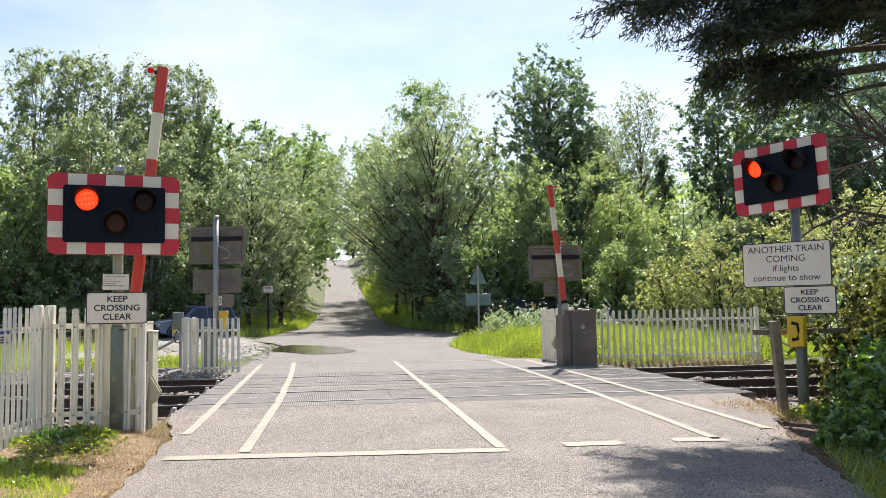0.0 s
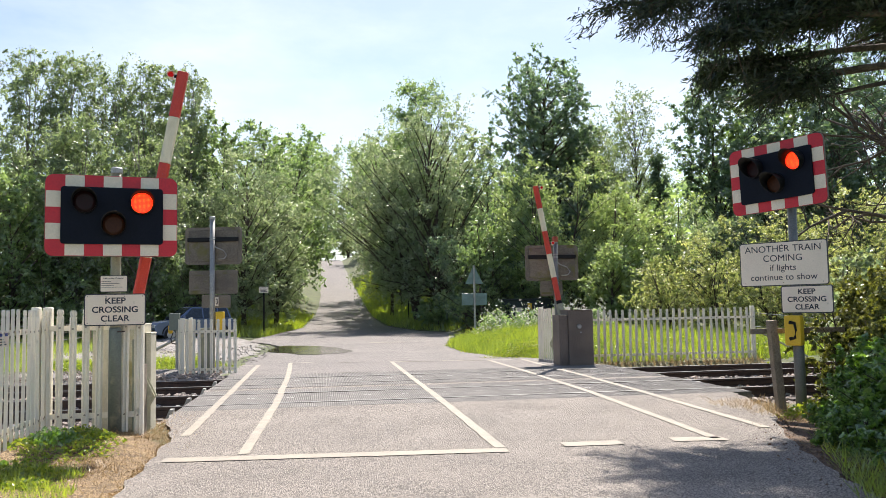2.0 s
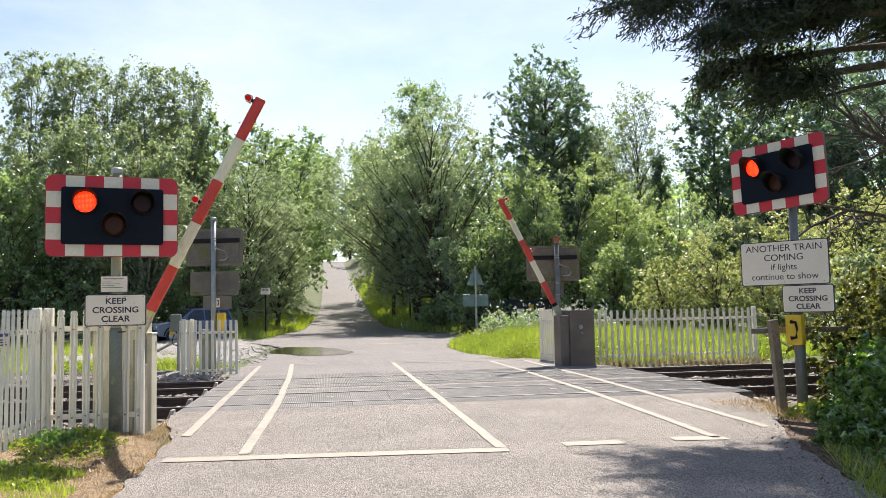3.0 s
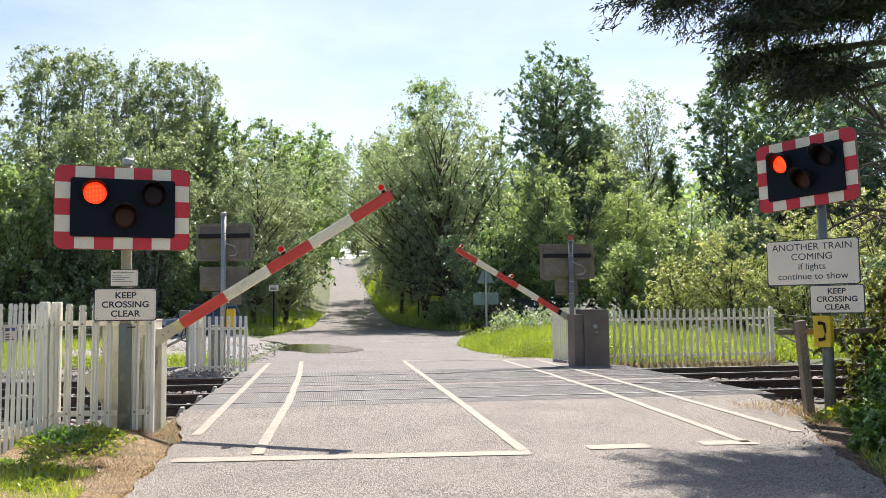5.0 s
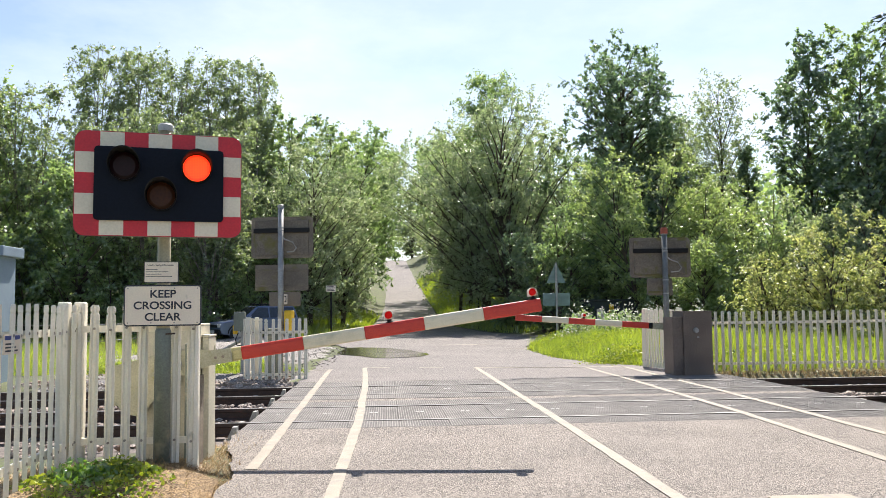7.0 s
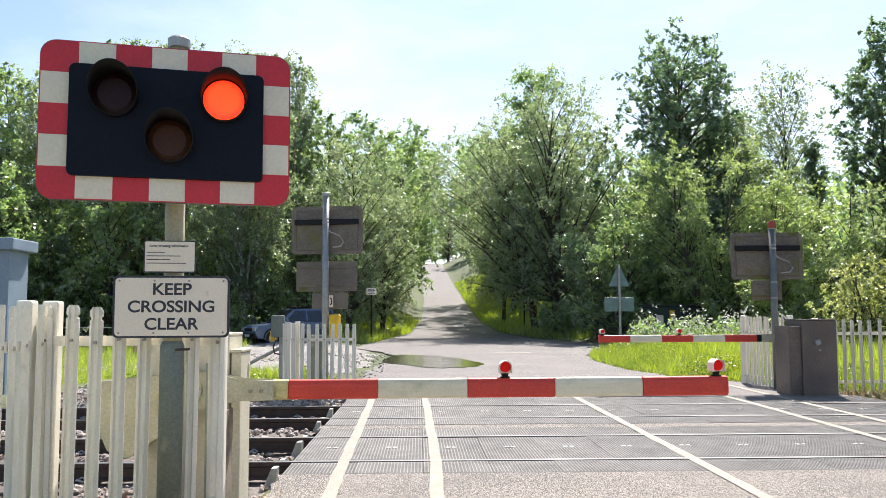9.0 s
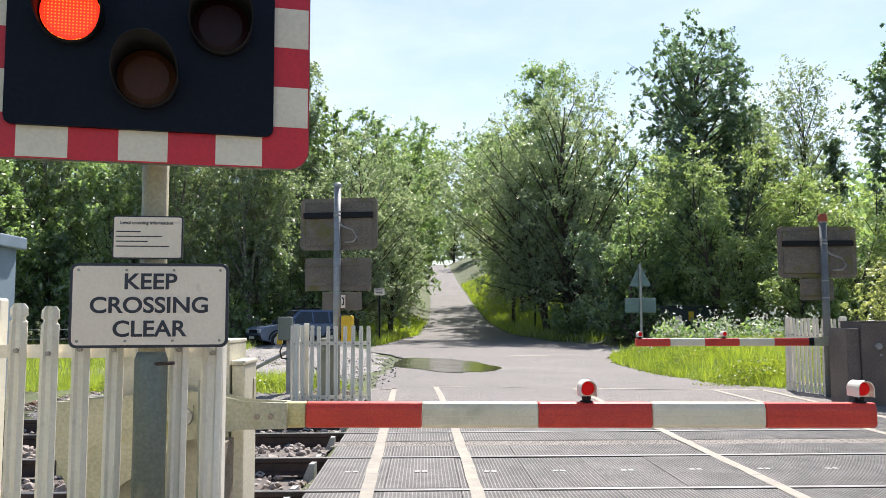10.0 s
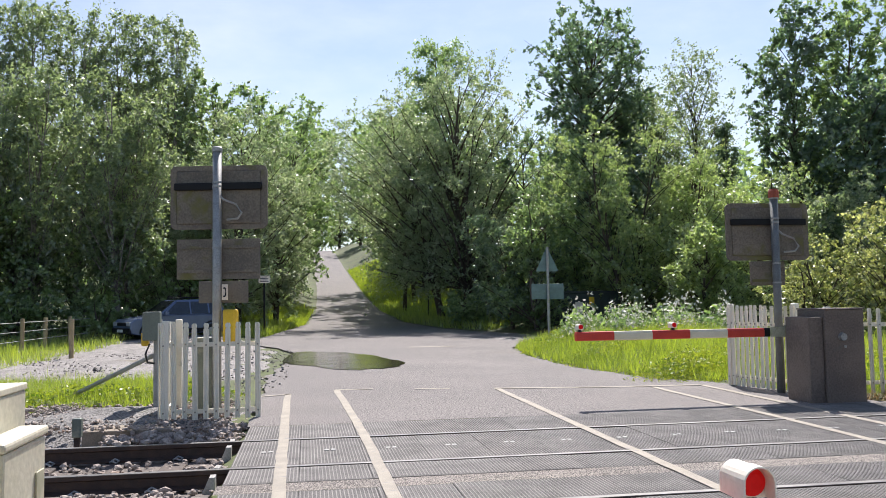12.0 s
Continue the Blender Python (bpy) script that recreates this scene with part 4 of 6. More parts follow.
# ---- barriers ----
def barrier_boom(m, label, mirror, length):
    """A barrier boom, pivot at its origin, pointing along +x: arm plates, banded tube and lamps."""
    boom = thing("barrier_boom", m, label, "barrier", "barrier booms")
    cw = [(-0.66, 0.07), (-0.3, 0.1), (-0.1, 0.14), (0.12, 0.12), (0.3, 0.072), (0.52, 0.068), (0.52, -0.062), (0.28, -0.066), (0.0, -0.12), (-0.42, -0.43), (-0.56, -0.38), (-0.68, -0.1)]
    arm = part("counterweight_arm", prism(bmesh.new(), cw, -0.075, -0.05, 0.004), ARM, boom, "mossy grey counterweight arm")
    part("arm_plate", prism(bmesh.new(), cw, 0.05, 0.075, 0.004), ARM, boom, "mossy grey counterweight arm")
    part("counterweight", B(-0.64, -0.4, -0.049, 0.049, -0.3, 0.02, 0.01), GREYPOLE, boom, "grey counterweight block")
    part("stiffener", prism(bmesh.new(), [(-0.5, -0.18), (0.05, 0.03), (0.05, 0.06), (-0.5, -0.14)], -0.088, -0.076), ARM, arm)
    for bx, bz in ((0.37, 0.0), (0.44, 0.0), (-0.05, 0.0), (-0.5, -0.25)):
        link("bolt", bolt_me, None, arm, m=pose(bx, -0.076, bz) @ Matrix.Diagonal((1.3, 1.2, 1.3, 1)))
    prof = [(-0.03, -0.062), (0.03, -0.062), (0.046, -0.045), (0.046, 0.035), (0.03, 0.068), (-0.03, 0.068), (-0.046, 0.035), (-0.046, -0.045)]
    k = length / 3.57
    for x0, x1, mt, nm in ((0.5, 0.61, BOOMCREAM, "boom_end"), (0.61, 1.205, BOOMRED, "red_band"), (1.205, 1.805, BOOMWHITE, "white_band"), (1.805, 2.395, BOOMRED, "red_band"), (2.395, 2.987, BOOMWHITE, "white_band"), (2.987, 3.57, BOOMRED, "red_band")):
        if mirror and nm == "boom_end":
            mt = BLACK
        x0, x1 = x0 * k, x1 * k
        bm = bmesh.new()
        a, b = [[bm.verts.new((x, y, z)) for y, z in prof] for x in (x0 + 0.0008, x1 - 0.0008)]
        bm.faces.new(a), bm.faces.new(b[::-1])
        for i in range(8):
            bm.faces.new((a[i], a[(i + 1) % 8], b[(i + 1) % 8], b[i]))
        bmesh.ops.bevel(bm, geom=list(bm.edges), offset=0.006, segments=1, affect="EDGES")
        band = part(nm, bm, mt, boom)
        part("seam", B(x0 + 0.01, x1 - 0.01, -0.0485, -0.0462, -0.004, 0.002), mt, band)
    for lx in (2.06 * k, 3.5 * k):
        part("lamp_foot", T([(0, 0, 0.066), (0, 0, 0.074), (0, 0, 0.078), (0, 0, 0.1)], [0.034, 0.034, 0.022, 0.026], 14), BLACK, boom, "black lamp foot", m=pose(lx, 0, 0))

        def arch(q):
            return [(-q, 0.0), (-q, 0.042)] + [(q * math.cos(radians(180 - 15 * i)), 0.042 + q * math.sin(radians(180 - 15 * i))) for i in range(1, 12)] + [(q, 0.042), (q, 0.0)]
        body = prism(bmesh.new(), arch(0.04), -0.03, 0.055, 0.003)
        hb = part("lamp_body", body, WHITE, boom, "white lamp body", m=pose(lx, 0, 0.1))
        shell, outer, inner = bmesh.new(), arch(0.043), arch(0.039)
        ring = [[shell.verts.new((px, py, pz)) for px, pz in o] for o, py in ((outer, -0.075), (outer, -0.025), (inner, -0.025), (inner, -0.075))]
        for qa, qb in zip(ring, ring[1:] + ring[:1]):
            for i in range(len(qa) - 1):
                shell.faces.new((qa[i], qa[i + 1], qb[i + 1], qb[i]))
        part("hood", shell, WHITE, hb, "white lamp hood", smooth=False)
        part("lamp_lens", T([(0, -0.031, 0), (0, -0.04, 0), (0, -0.046, 0)], [0.036, 0.034, 0.022], 24), BOOMLAMP, hb, "red lamp lens", m=pose(0, 0, 0.04))
        part("rear_lens", T([(0, 0.056, 0), (0, 0.062, 0)], [0.035, 0.028], 16), BOOMLAMP, hb, "red lamp lens", m=pose(0, 0, 0.04))
    return boom


boom_near = barrier_boom(pose(-4.14, -2.52, 0.9), "red and white barrier boom with two red lamps", False, 3.57)
boom_far = barrier_boom(pose(4.1, 6.95, 0.97, 0, 0, 180), "red and white barrier boom across the far lane", True, 3.5)

machine = thing("barrier_machine", pose(-4.14, -2.2, 0), "cream and grey barrier machine cabinet behind the fence", "cabinet", "barrier machines")
body = part("cabinet_body", B(-0.42, 0.185, -0.22, 0.2, -0.1, 1.26, 0.006), CABINET, machine, "cream painted cabinet")
part("lid", B(-0.425, 0.188, -0.224, 0.204, 1.261, 1.28, 0.004), CABINET, machine)
part("door_seam", B(0.1855, 0.19, -0.12, 0.1, 0.2, 1.15, 0.002), CABINET, body)
part("side_cabinet", B(0.195, 0.262, -0.2, 0.12, -0.1, 1.145, 0.008), CABINET, machine, "narrow cream side cabinet")
part("side_lid", B(0.188, 0.268, -0.21, 0.13, 1.146, 1.17, 0.008), CABINET, machine)
part("lock_plate", B(0.2625, 0.268, 0.03, 0.09, 0.95, 1.06, 0.002), CABINET, machine)
part("pivot_shaft", T([(0, -0.42, 0.9), (0, -0.22, 0.9)], 0.05, 14), GALV, machine, "steel pivot shaft")
part("corner_post", B(0.13, 0.22, -0.62, -0.52, -0.1, 1.1, 0.006), GREYPOLE, machine, "grey support post")
part("post_face", B(0.221, 0.262, -0.62, -0.42, -0.1, 0.8, 0.004), WOOD, machine, "timber strip")

far_machine = thing("barrier_machine", pose(4.15, 6.55, 0), "dark brown weathered barrier machine cabinet", "cabinet", "barrier machines")
part("cabinet_body", B(-0.14, 0.47, -0.34, 0.32, -0.05, 1.3, 0.012), BOXBROWN, far_machine)
part("lid", B(-0.15, 0.48, -0.35, 0.33, 1.301, 1.32, 0.006), BOXBROWN, far_machine)
part("side_cabinet", B(-0.36, -0.145, -0.3, 0.28, -0.05, 1.2, 0.008), BOXBROWN, far_machine, "paler side cabinet")
part("vent_knob", T([(0.12, -0.341, 0.92), (0.12, -0.39, 0.92)], [0.06, 0.05], 16), GALV, far_machine, "round metal knob")
part("lock", T([(0.16, -0.341, 0.78), (0.16, -0.36, 0.78)], 0.02, 10), GALV, far_machine)
part("pivot_shaft", T([(-0.05, 0.32, 0.97), (-0.05, 0.45, 0.97)], 0.05, 14), GALV, far_machine)


# ---- small things by the crossing ----
def timber(name, m, x0, x1, y0, y1, z0, z1, mt, label, cat):
    t = thing(name, m, label, cat)
    part("timber", B(x0, x1, y0, y1, z0, z1, 0.008), mt, t)
    return t


barrier_post = timber("timber_post", pose(4.12, -2.87, 0, 0, -4, 0), -0.055, 0.055, -0.05, 0.05, -0.1, 1.16, WOOD, "leaning weathered timber post with a cross rail", "post")
part("cross_rail", B(-0.34, 1.0, 0.051, 0.09, 0.98, 1.05, 0.006), WOOD, barrier_post, "split timber cross rail", m=pose(0, 0, 0, 0, 4, 0))

post_g = thing("control_post", pose(-5.36, 8.4, 0), "grey steel post with control box and yellow receiver", "post")
part("post", B(-0.055, 0.055, -0.055, 0.055, -0.1, 1.3, 0.006), GALV, post_g)
part("control_box", B(-0.19, 0.06, -0.2, -0.06, 1.0, 1.42, 0.015), GREYPOLE, post_g, "grey control box")
part("receiver", B(-0.22, -0.12, -0.12, 0.0, 0.92, 1.12, 0.02), YELLOW, post_g, "yellow receiver")
part("cable", T([(-0.1, -0.1, 0.95), (-0.16, -0.1, 0.8), (-0.13, -0.1, 0.68), (-0.04, -0.06, 0.66)], 0.015, 8), CABLE, post_g)
part("brace", T([(-0.05, 0, 0.78), (-1.75, 1.75, 0.0)], 0.035, 10), GALV, post_g, "slanting steel brace")

stub = thing("marker_stub", pose(-5.8, 5.75, -0.2), "short rusty trackside marker stub", "marker")
part("stem", B(-0.03, 0.03, -0.03, 0.03, 0, 0.24, 0.004), RUST, stub)
part("head", B(-0.05, 0.05, -0.05, 0.05, 0.2, 0.42, 0.012), GREYPOLE, stub)
slab = thing("concrete_slab", pose(-5.6, 6.65, -0.02), "flat worn brown trackside slab", "slab")
part("slab", B(-0.3, 0.75, -0.32, 0.3, -0.25, 0.0, 0.015), SLABBROWN, slab)

give = thing("road_sign", pose(4.55, 21.6, 0.35), "triangular and rectangular signs seen from behind on a post", "road sign", "road signs")
part("pole", T([(0, 0, -0.3), (0, 0, 2.9)], 0.045, 10), GALV, give)
part("plate", B(-0.54, 0.54, 0.06, 0.08, 1.2, 1.7, 0.006), GREENPLATE, give, "pale grey-green plate back")
part("stiffener", B(-0.5, 0.5, 0.045, 0.0595, 1.42, 1.46), GREENPLATE, give)
part("triangle", prism(bmesh.new(), [(-0.38, 2.1), (0.38, 2.1), (0.03, 2.85), (-0.03, 2.85)], 0.055, 0.07), GREENPLATE, give, "grey triangular sign back")

note = thing("notice_sign", pose(-5.18, 35.8, 0.35), "small white notice on a dark post", "notice", "road signs")
part("pole", T([(0, 0, -0.4), (0, 0, 2.5)], 0.045, 8), BLACK, note)
part("plate", B(-0.26, 0.26, -0.07, -0.05, 2.2, 2.55, 0.006), SIGNFACE, note)
for k in range(4):
    part("print_line", B(-0.2, 0.2 - 0.05 * (k % 2), -0.0735, -0.071, 2.26 + k * 0.07, 2.29 + k * 0.07), INK, note)
for x, y, z, mt, lb in ((4.3, 47, 0.9, REDNOTE, "dark red notice in the shade"), (8.6, 47, 1.0, BLUENOTE, "blue-grey notice in the shade")):
    s = thing("notice_sign", pose(x, y, z), lb, "notice", "road signs")
    part("pole", T([(0, 0, -0.6), (0, 0, 1.9)], 0.05, 8), BLACK, s)
    part("plate", B(-0.32, 0.32, -0.07, -0.05, 1.5, 2.15, 0.006), mt, s)
hut = thing("trackside_hut", pose(9.1, 31.4, 0.4), "low dark green cabin half hidden by cow parsley", "cabin")
part("body", B(-1.35, 1.5, -0.6, 0.6, -0.3, 1.42, 0.02), HUTGREEN, hut)
part("roof", B(-1.45, 1.6, -0.7, 0.7, 1.421, 1.5, 0.01), HUTGREEN, hut)
for k in range(6):
    part("cladding_board", B(-1.33 + k * 0.47, -0.885 + k * 0.47, -0.618, -0.601, -0.25, 1.4, 0.004), HUTGREEN, hut)
part("notice", B(-0.62, -0.28, -0.64, -0.62, 0.5, 1.02, 0.004), SIGNFACE, hut, "white notice")
part("notice", B(0.02, 0.26, -0.64, -0.62, 0.82, 1.24, 0.004), YELLOW, hut, "yellow warning notice")

# wire fence with wooden posts
wire_posts = [(-12.4, 20.8), (-12.4, 24.7), (-12.5, 27.5), (-12.3, 29.9), (-10.0, 21.4)]
for x, y in wire_posts:
    s = thing("fence_post", pose(x, y, 0.0), "pale round wooden fence post", "fence post", "wire fence posts")
    part("post", T([(0, 0, -0.2), (0.01, 0, 1.15), (0.01, 0, 1.18)], [0.07, 0.065, 0.05], 10), FENCEPOST, s)
wires = thing("wire_fence", pose(0, 0, 0), "thin strands of fence wire between wooden posts", "fence")
for zz in (0.45, 0.75, 1.05):
    part("wire", T([(-24, 19.0, zz), (-12.4, 20.8, zz), (-12.45, 27.5, zz), (-12.3, 33, zz)], 0.012, 4), GALV, wires)
# wire fence beyond the long palisade
for x in (11.5, 14.5, 17.5):
    s = thing("fence_post", pose(x, 7.6, 0.0), "thin grey fence post in the long grass", "fence post", "wire fence posts")
    part("post", T([(0, 0, -0.2), (0, 0, 1.1)], 0.035, 6), GALV, s)
wires2 = thing("wire_fence", pose(0, 0, 0), "slack fence wires over the long grass", "fence")
for zz in (0.6, 0.95):
    part("wire", T([(9.2, 7.05, zz + 0.2), (11.5, 7.6, zz), (17.5, 7.6, zz)], 0.008, 4), GALV, wires2)
part("brace", T([(9.15, 7.05, 0.75), (10.6, 7.0, 0.0)], 0.025, 8), GALV, wires2, "slanting brace")

# pale blue cabin beyond the track
cabin = thing("cabin", pose(-10.6, 8.25, 0.0), "pale blue site cabin with a flat roof and tan door", "cabin")
part("wall", B(-4.5, -0.08, 0.05, 0.85, -0.25, 2.72, 0.01), CABIN, cabin)
part("roof", B(-4.6, 0.05, -0.1, 1.0, 2.721, 2.95, 0.02), CABIN, cabin, "pale flat roof edge")
part("door", B(-0.95, -0.25, 0.02, 0.05, 0.3, 2.15, 0.006), CABINDOOR, cabin, "tan door")
part("window", B(-2.6, -1.5, 0.02, 0.049, 1.1, 2.1, 0.006), GLASS, cabin)
part("wall_lamp", B(-0.62, -0.42, -0.08, 0.05, 2.4, 2.55, 0.02), GALV, cabin)
part("step", B(-1.2, -0.1, -0.7, 0.04, 0.0, 0.25, 0.01), CONCRETE, cabin)


# ---- parked car ----
def car(m):
    c = thing("parked_car", m, "dark blue compact off-road car with roof rails", "car")
    side = [(2.05, 0.35), (2.12, 0.55), (2.1, 0.78), (1.95, 0.92), (0.95, 1.04), (-1.95, 1.06), (-2.08, 0.9), (-2.1, 0.4), (-1.75, 0.32), (1.7, 0.3)]
    bodyp = part("body", prism(bmesh.new(), side, -0.86, 0.86, 0.06), CARPAINT, c)
    cab = bmesh.new()
    lo = [(0.98, -0.8, 1.03), (0.98, 0.8, 1.03), (-1.95, 0.8, 1.05), (-1.95, -0.8, 1.05)]
    hi = [(0.15, -0.63, 1.66), (0.15, 0.63, 1.66), (-1.75, 0.63, 1.68), (-1.75, -0.63, 1.68)]
    a, b = [cab.verts.new(v) for v in lo], [cab.verts.new(v) for v in hi]
    cab.faces.new(a[::-1]), cab.faces.new(b)
    for i in range(4):
        cab.faces.new((a[i], a[(i + 1) % 4], b[(i + 1) % 4], b[i]))
    bmesh.ops.bevel(cab, geom=list(cab.edges), offset=0.05, segments=2, affect="EDGES")
    part("cabin_top", cab, CARPAINT, c)

    def pane(name, pts):
        bm = bmesh.new()
        vs = [Vector(p) for p in pts]
        nrm = (vs[1] - vs[0]).cross(vs[2] - vs[0]).normalized() * 0.012
        q, r = [bm.verts.new(v + nrm) for v in vs], [bm.verts.new(v - nrm) for v in vs]
        bm.faces.new(q), bm.faces.new(r[::-1])
        for i in range(len(vs)):
            j = (i + 1) % len(vs)
            bm.faces.new((q[i], r[i], r[j], q[j]))
        part(name, bm, GLASS, c, "dark glass")
    pane("windscreen", [(0.93, -0.68, 1.09), (0.93, 0.68, 1.09), (0.22, 0.55, 1.62), (0.22, -0.55, 1.62)])
    for s in (1, -1):
        pane("side_window", [(0.7, s * 0.785, 1.1), (-0.35, s * 0.79, 1.1), (-0.35, s * 0.66, 1.58), (0.15, s * 0.66, 1.58)])
        pane("side_window", [(-0.43, s * 0.79, 1.1), (-1.15, s * 0.79, 1.1), (-1.15, s * 0.66, 1.58), (-0.43, s * 0.66, 1.58)])
        pane("side_window", [(-1.23, s * 0.79, 1.1), (-1.8, s * 0.79, 1.12), (-1.68, s * 0.66, 1.58), (-1.23, s * 0.66, 1.58)])
        part("headlight", B(2.03, 2.12, s * 0.62 - 0.18, s * 0.62 + 0.18, 0.66, 0.82, 0.02), HEADLAMP, c, "clear headlight")
        part("mirror", B(0.62, 0.78, s * 0.92 - 0.1, s * 0.92 + 0.1, 1.05, 1.2, 0.03), CARPAINT, c)
        part("roof_rail", T([(0.0, s * 0.56, 1.69), (-0.1, s * 0.56, 1.75), (-1.5, s * 0.56, 1.76), (-1.65, s * 0.56, 1.69)], 0.02, 6), BLACK, c)
        part("sill_trim", B(-1.2, 1.1, s * 0.87 - 0.02, s * 0.87 + 0.02, 0.36, 0.52, 0.01), BLACK, c)
        for wx in (1.32, -1.28):
            wh = part("wheel", T([(0, -0.11, 0), (0, -0.1, 0), (0, 0.1, 0), (0, 0.11, 0)], [0.27, 0.34, 0.34, 0.27], 24), TYRE, c, m=pose(wx, s * 0.78, 0.34))
            part("rim", T([(0, s * 0.112, 0), (0, s * 0.118, 0)], [0.21, 0.17], 16), RIM, wh)
            part("wheel_arch", T([(wx + 0.42 * math.cos(radians(a)), s * 0.865, 0.36 + 0.42 * math.sin(radians(a))) for a in range(0, 181, 20)], 0.035, 6), BLACK, c)
    part("grille", B(2.08, 2.13, -0.42, 0.42, 0.66, 0.8, 0.01), BLACK, c)
    part("bumper", B(2.02, 2.17, -0.82, 0.82, 0.36, 0.58, 0.04), BLACK, c)
    part("number_plate", B(2.165, 2.18, -0.26, 0.26, 0.42, 0.53), PLATE, c, "pale blank plate")
    return c


car(pose(-9.0, 33.6, 0.0, 0, 0, 214) @ Matrix.Scale(1.08, 4))


# ---- trees and plants ----
def crown_width(u, peak):
    """Half width of a crown at share u of its height, widest at peak."""
    lower = 0.6 + 0.4 * np.sin(np.pi / 2 * np.clip(u / peak, 0, 1))
    upper = (1 - np.clip((u - peak) / (1.0 - peak), 0, 1) ** 3) ** 0.5
    return np.where(u < peak, lower, upper)


def tree(x, y, h, r, leaf, label, low=0.18, leaves=20000, size=0.085, boughs=46, trunk=0.16, bark=BARK, seed=1, droop=0.3, peak=0.42, rise=0.7, twig_len=0.12, per=14, bush=False, stems=1, name="tree", category="tree", lean=(0.0, 0.0)):
    """A tree: tapered stems, curved boughs, and a crown of leafy sprays that grow out of the boughs, uneven at its edge.
    low: where the crown begins (share of the height); rise: how steeply the boughs climb; twig_len: a spray's length as a share of r."""
    rng = np.random.default_rng(seed)
    z0 = float(terrain(np.float64(x), np.float64(y))) - 0.1
    t = thing(name, pose(x, y, z0), label, category, "shrubs" if bush else "trees")
    if stems == 1:
        roots = np.zeros((1, 2))
        tips = np.array([[0.0, 0.0]])
    else:
        ang = np.arange(stems) * math.tau / stems + rng.uniform(0, 6)
        roots = np.stack([np.cos(ang), np.sin(ang)], -1) * min(0.12 * r, 0.4)
        tips = np.stack([np.cos(ang), np.sin(ang)], -1) * r * (0.5 if bush else 0.3)

    def axis(k, f):
        bend = 0.05 * r * np.sin(f * 7 + seed + k)
        return np.stack([roots[k, 0] + tips[k, 0] * f + lean[0] * f ** 1.3 + bend, roots[k, 1] + tips[k, 1] * f + lean[1] * f ** 1.3 - bend], -1)
    # bough ends spread over the crown, more of them where it is wide
    grid = np.linspace(0, 0.985, 200)
    share = np.cumsum(crown_width(grid, peak) ** 1.1 + 0.3)
    u = np.interp((np.arange(boughs) + rng.uniform(0, 1, boughs)) / boughs, share / share[-1], grid)
    a = np.arange(boughs) * 2.39996 + rng.normal(0, 0.4, boughs)
    side = 1 + 0.14 * np.sin(a * 2 + seed) + 0.1 * np.sin(a * 3 + seed * 2.1 + u * 9)
    rad = r * 0.95 * crown_width(u, peak) * side * np.sqrt(rng.uniform(0.12, 1.0, boughs))
    zt = h * (low + (1 - low) * u) * 0.985
    st = rng.integers(0, stems, boughs)
    f1 = np.clip(zt / h, 0, 1)
    ctr = np.stack([axis(st[i], f1[i]) for i in range(boughs)])
    end = np.column_stack([ctr[:, 0] + rad * np.cos(a), ctr[:, 1] + rad * np.sin(a), zt])
    zb = np.clip(zt - (rad + 0.25 * r) * rise * rng.uniform(0.8, 1.4, boughs), h * min(low, 0.12) + 0.02 * h, h * 0.93)
    beg = np.column_stack([np.stack([axis(st[i], zb[i] / h) for i in range(boughs)]), zb])
    ln = np.linalg.norm(end - beg, axis=1)
    mid = (beg + end) / 2 + np.column_stack([np.zeros(boughs), np.zeros(boughs), 0.1 * ln])
    # side branches, then sprays along them
    subs = 9
    kb = np.repeat(np.arange(boughs), subs)
    s = rng.uniform(0.3, 1.0, len(kb))[:, None] ** 0.8
    sb0 = beg[kb] * (1 - s) ** 2 + 2 * mid[kb] * s * (1 - s) + end[kb] * s ** 2
    way = end[kb] - beg[kb]
    way /= np.linalg.norm(way, axis=1, keepdims=True) + 1e-6
    way = way * 0.35 + rng.normal(0, 0.62, (len(kb), 3)) + np.array([0, 0, 0.12])
    way /= np.linalg.norm(way, axis=1, keepdims=True)
    sb1 = sb0 + way * (0.24 * r * rng.lognormal(0, 0.28, len(kb)))[:, None]
    m = max(leaves // per, 10)
    k = rng.integers(0, len(kb), m)
    s = rng.uniform(0.1, 1.0, m)[:, None] ** 0.75
    p = sb0[k] * (1 - s) + sb1[k] * s
    d = way[k] * 0.6 + rng.normal(0, 0.6, (m, 3)) + np.array([0, 0, 0.25])
    d /= np.linalg.norm(d, axis=1, keepdims=True)
    length = r * twig_len * rng.lognormal(0, 0.4, m) * (1.3 - 0.45 * s[:, 0])
    # leaves along each spray
    n = m * per
    j = np.repeat(np.arange(m), per)
    q = rng.uniform(0.05, 1.05, n)
    pos = p[j] + d[j] * (length[j] * q)[:, None]
    pos[:, 2] -= droop * length[j] * q ** 2
    pos += rng.normal(0, 1, (n, 3)) * (0.13 * length[j])[:, None]
    ok = pos[:, 2] > 0.04 + 0.012 * h
    pos, j = pos[ok], j[ok]
    n = len(pos)
    v = d[j] + rng.normal(0, 0.7, (n, 3)) - np.array([0, 0, 0.25 + droop * 0.6])
    v /= np.linalg.norm(v, axis=1, keepdims=True)
    face = rng.normal(0, 0.62, (n, 3)) + np.array([0, 0, 0.75])
    e = np.cross(face, v)
    e /= np.linalg.norm(e, axis=1, keepdims=True) + 1e-6
    z = size * rng.uniform(0.55, 1.3, (n, 1))
    quads("crown", pos.astype(np.float32), e * z * 0.62, v * z, leaf, t, tri=True)
    bm = bmesh.new()
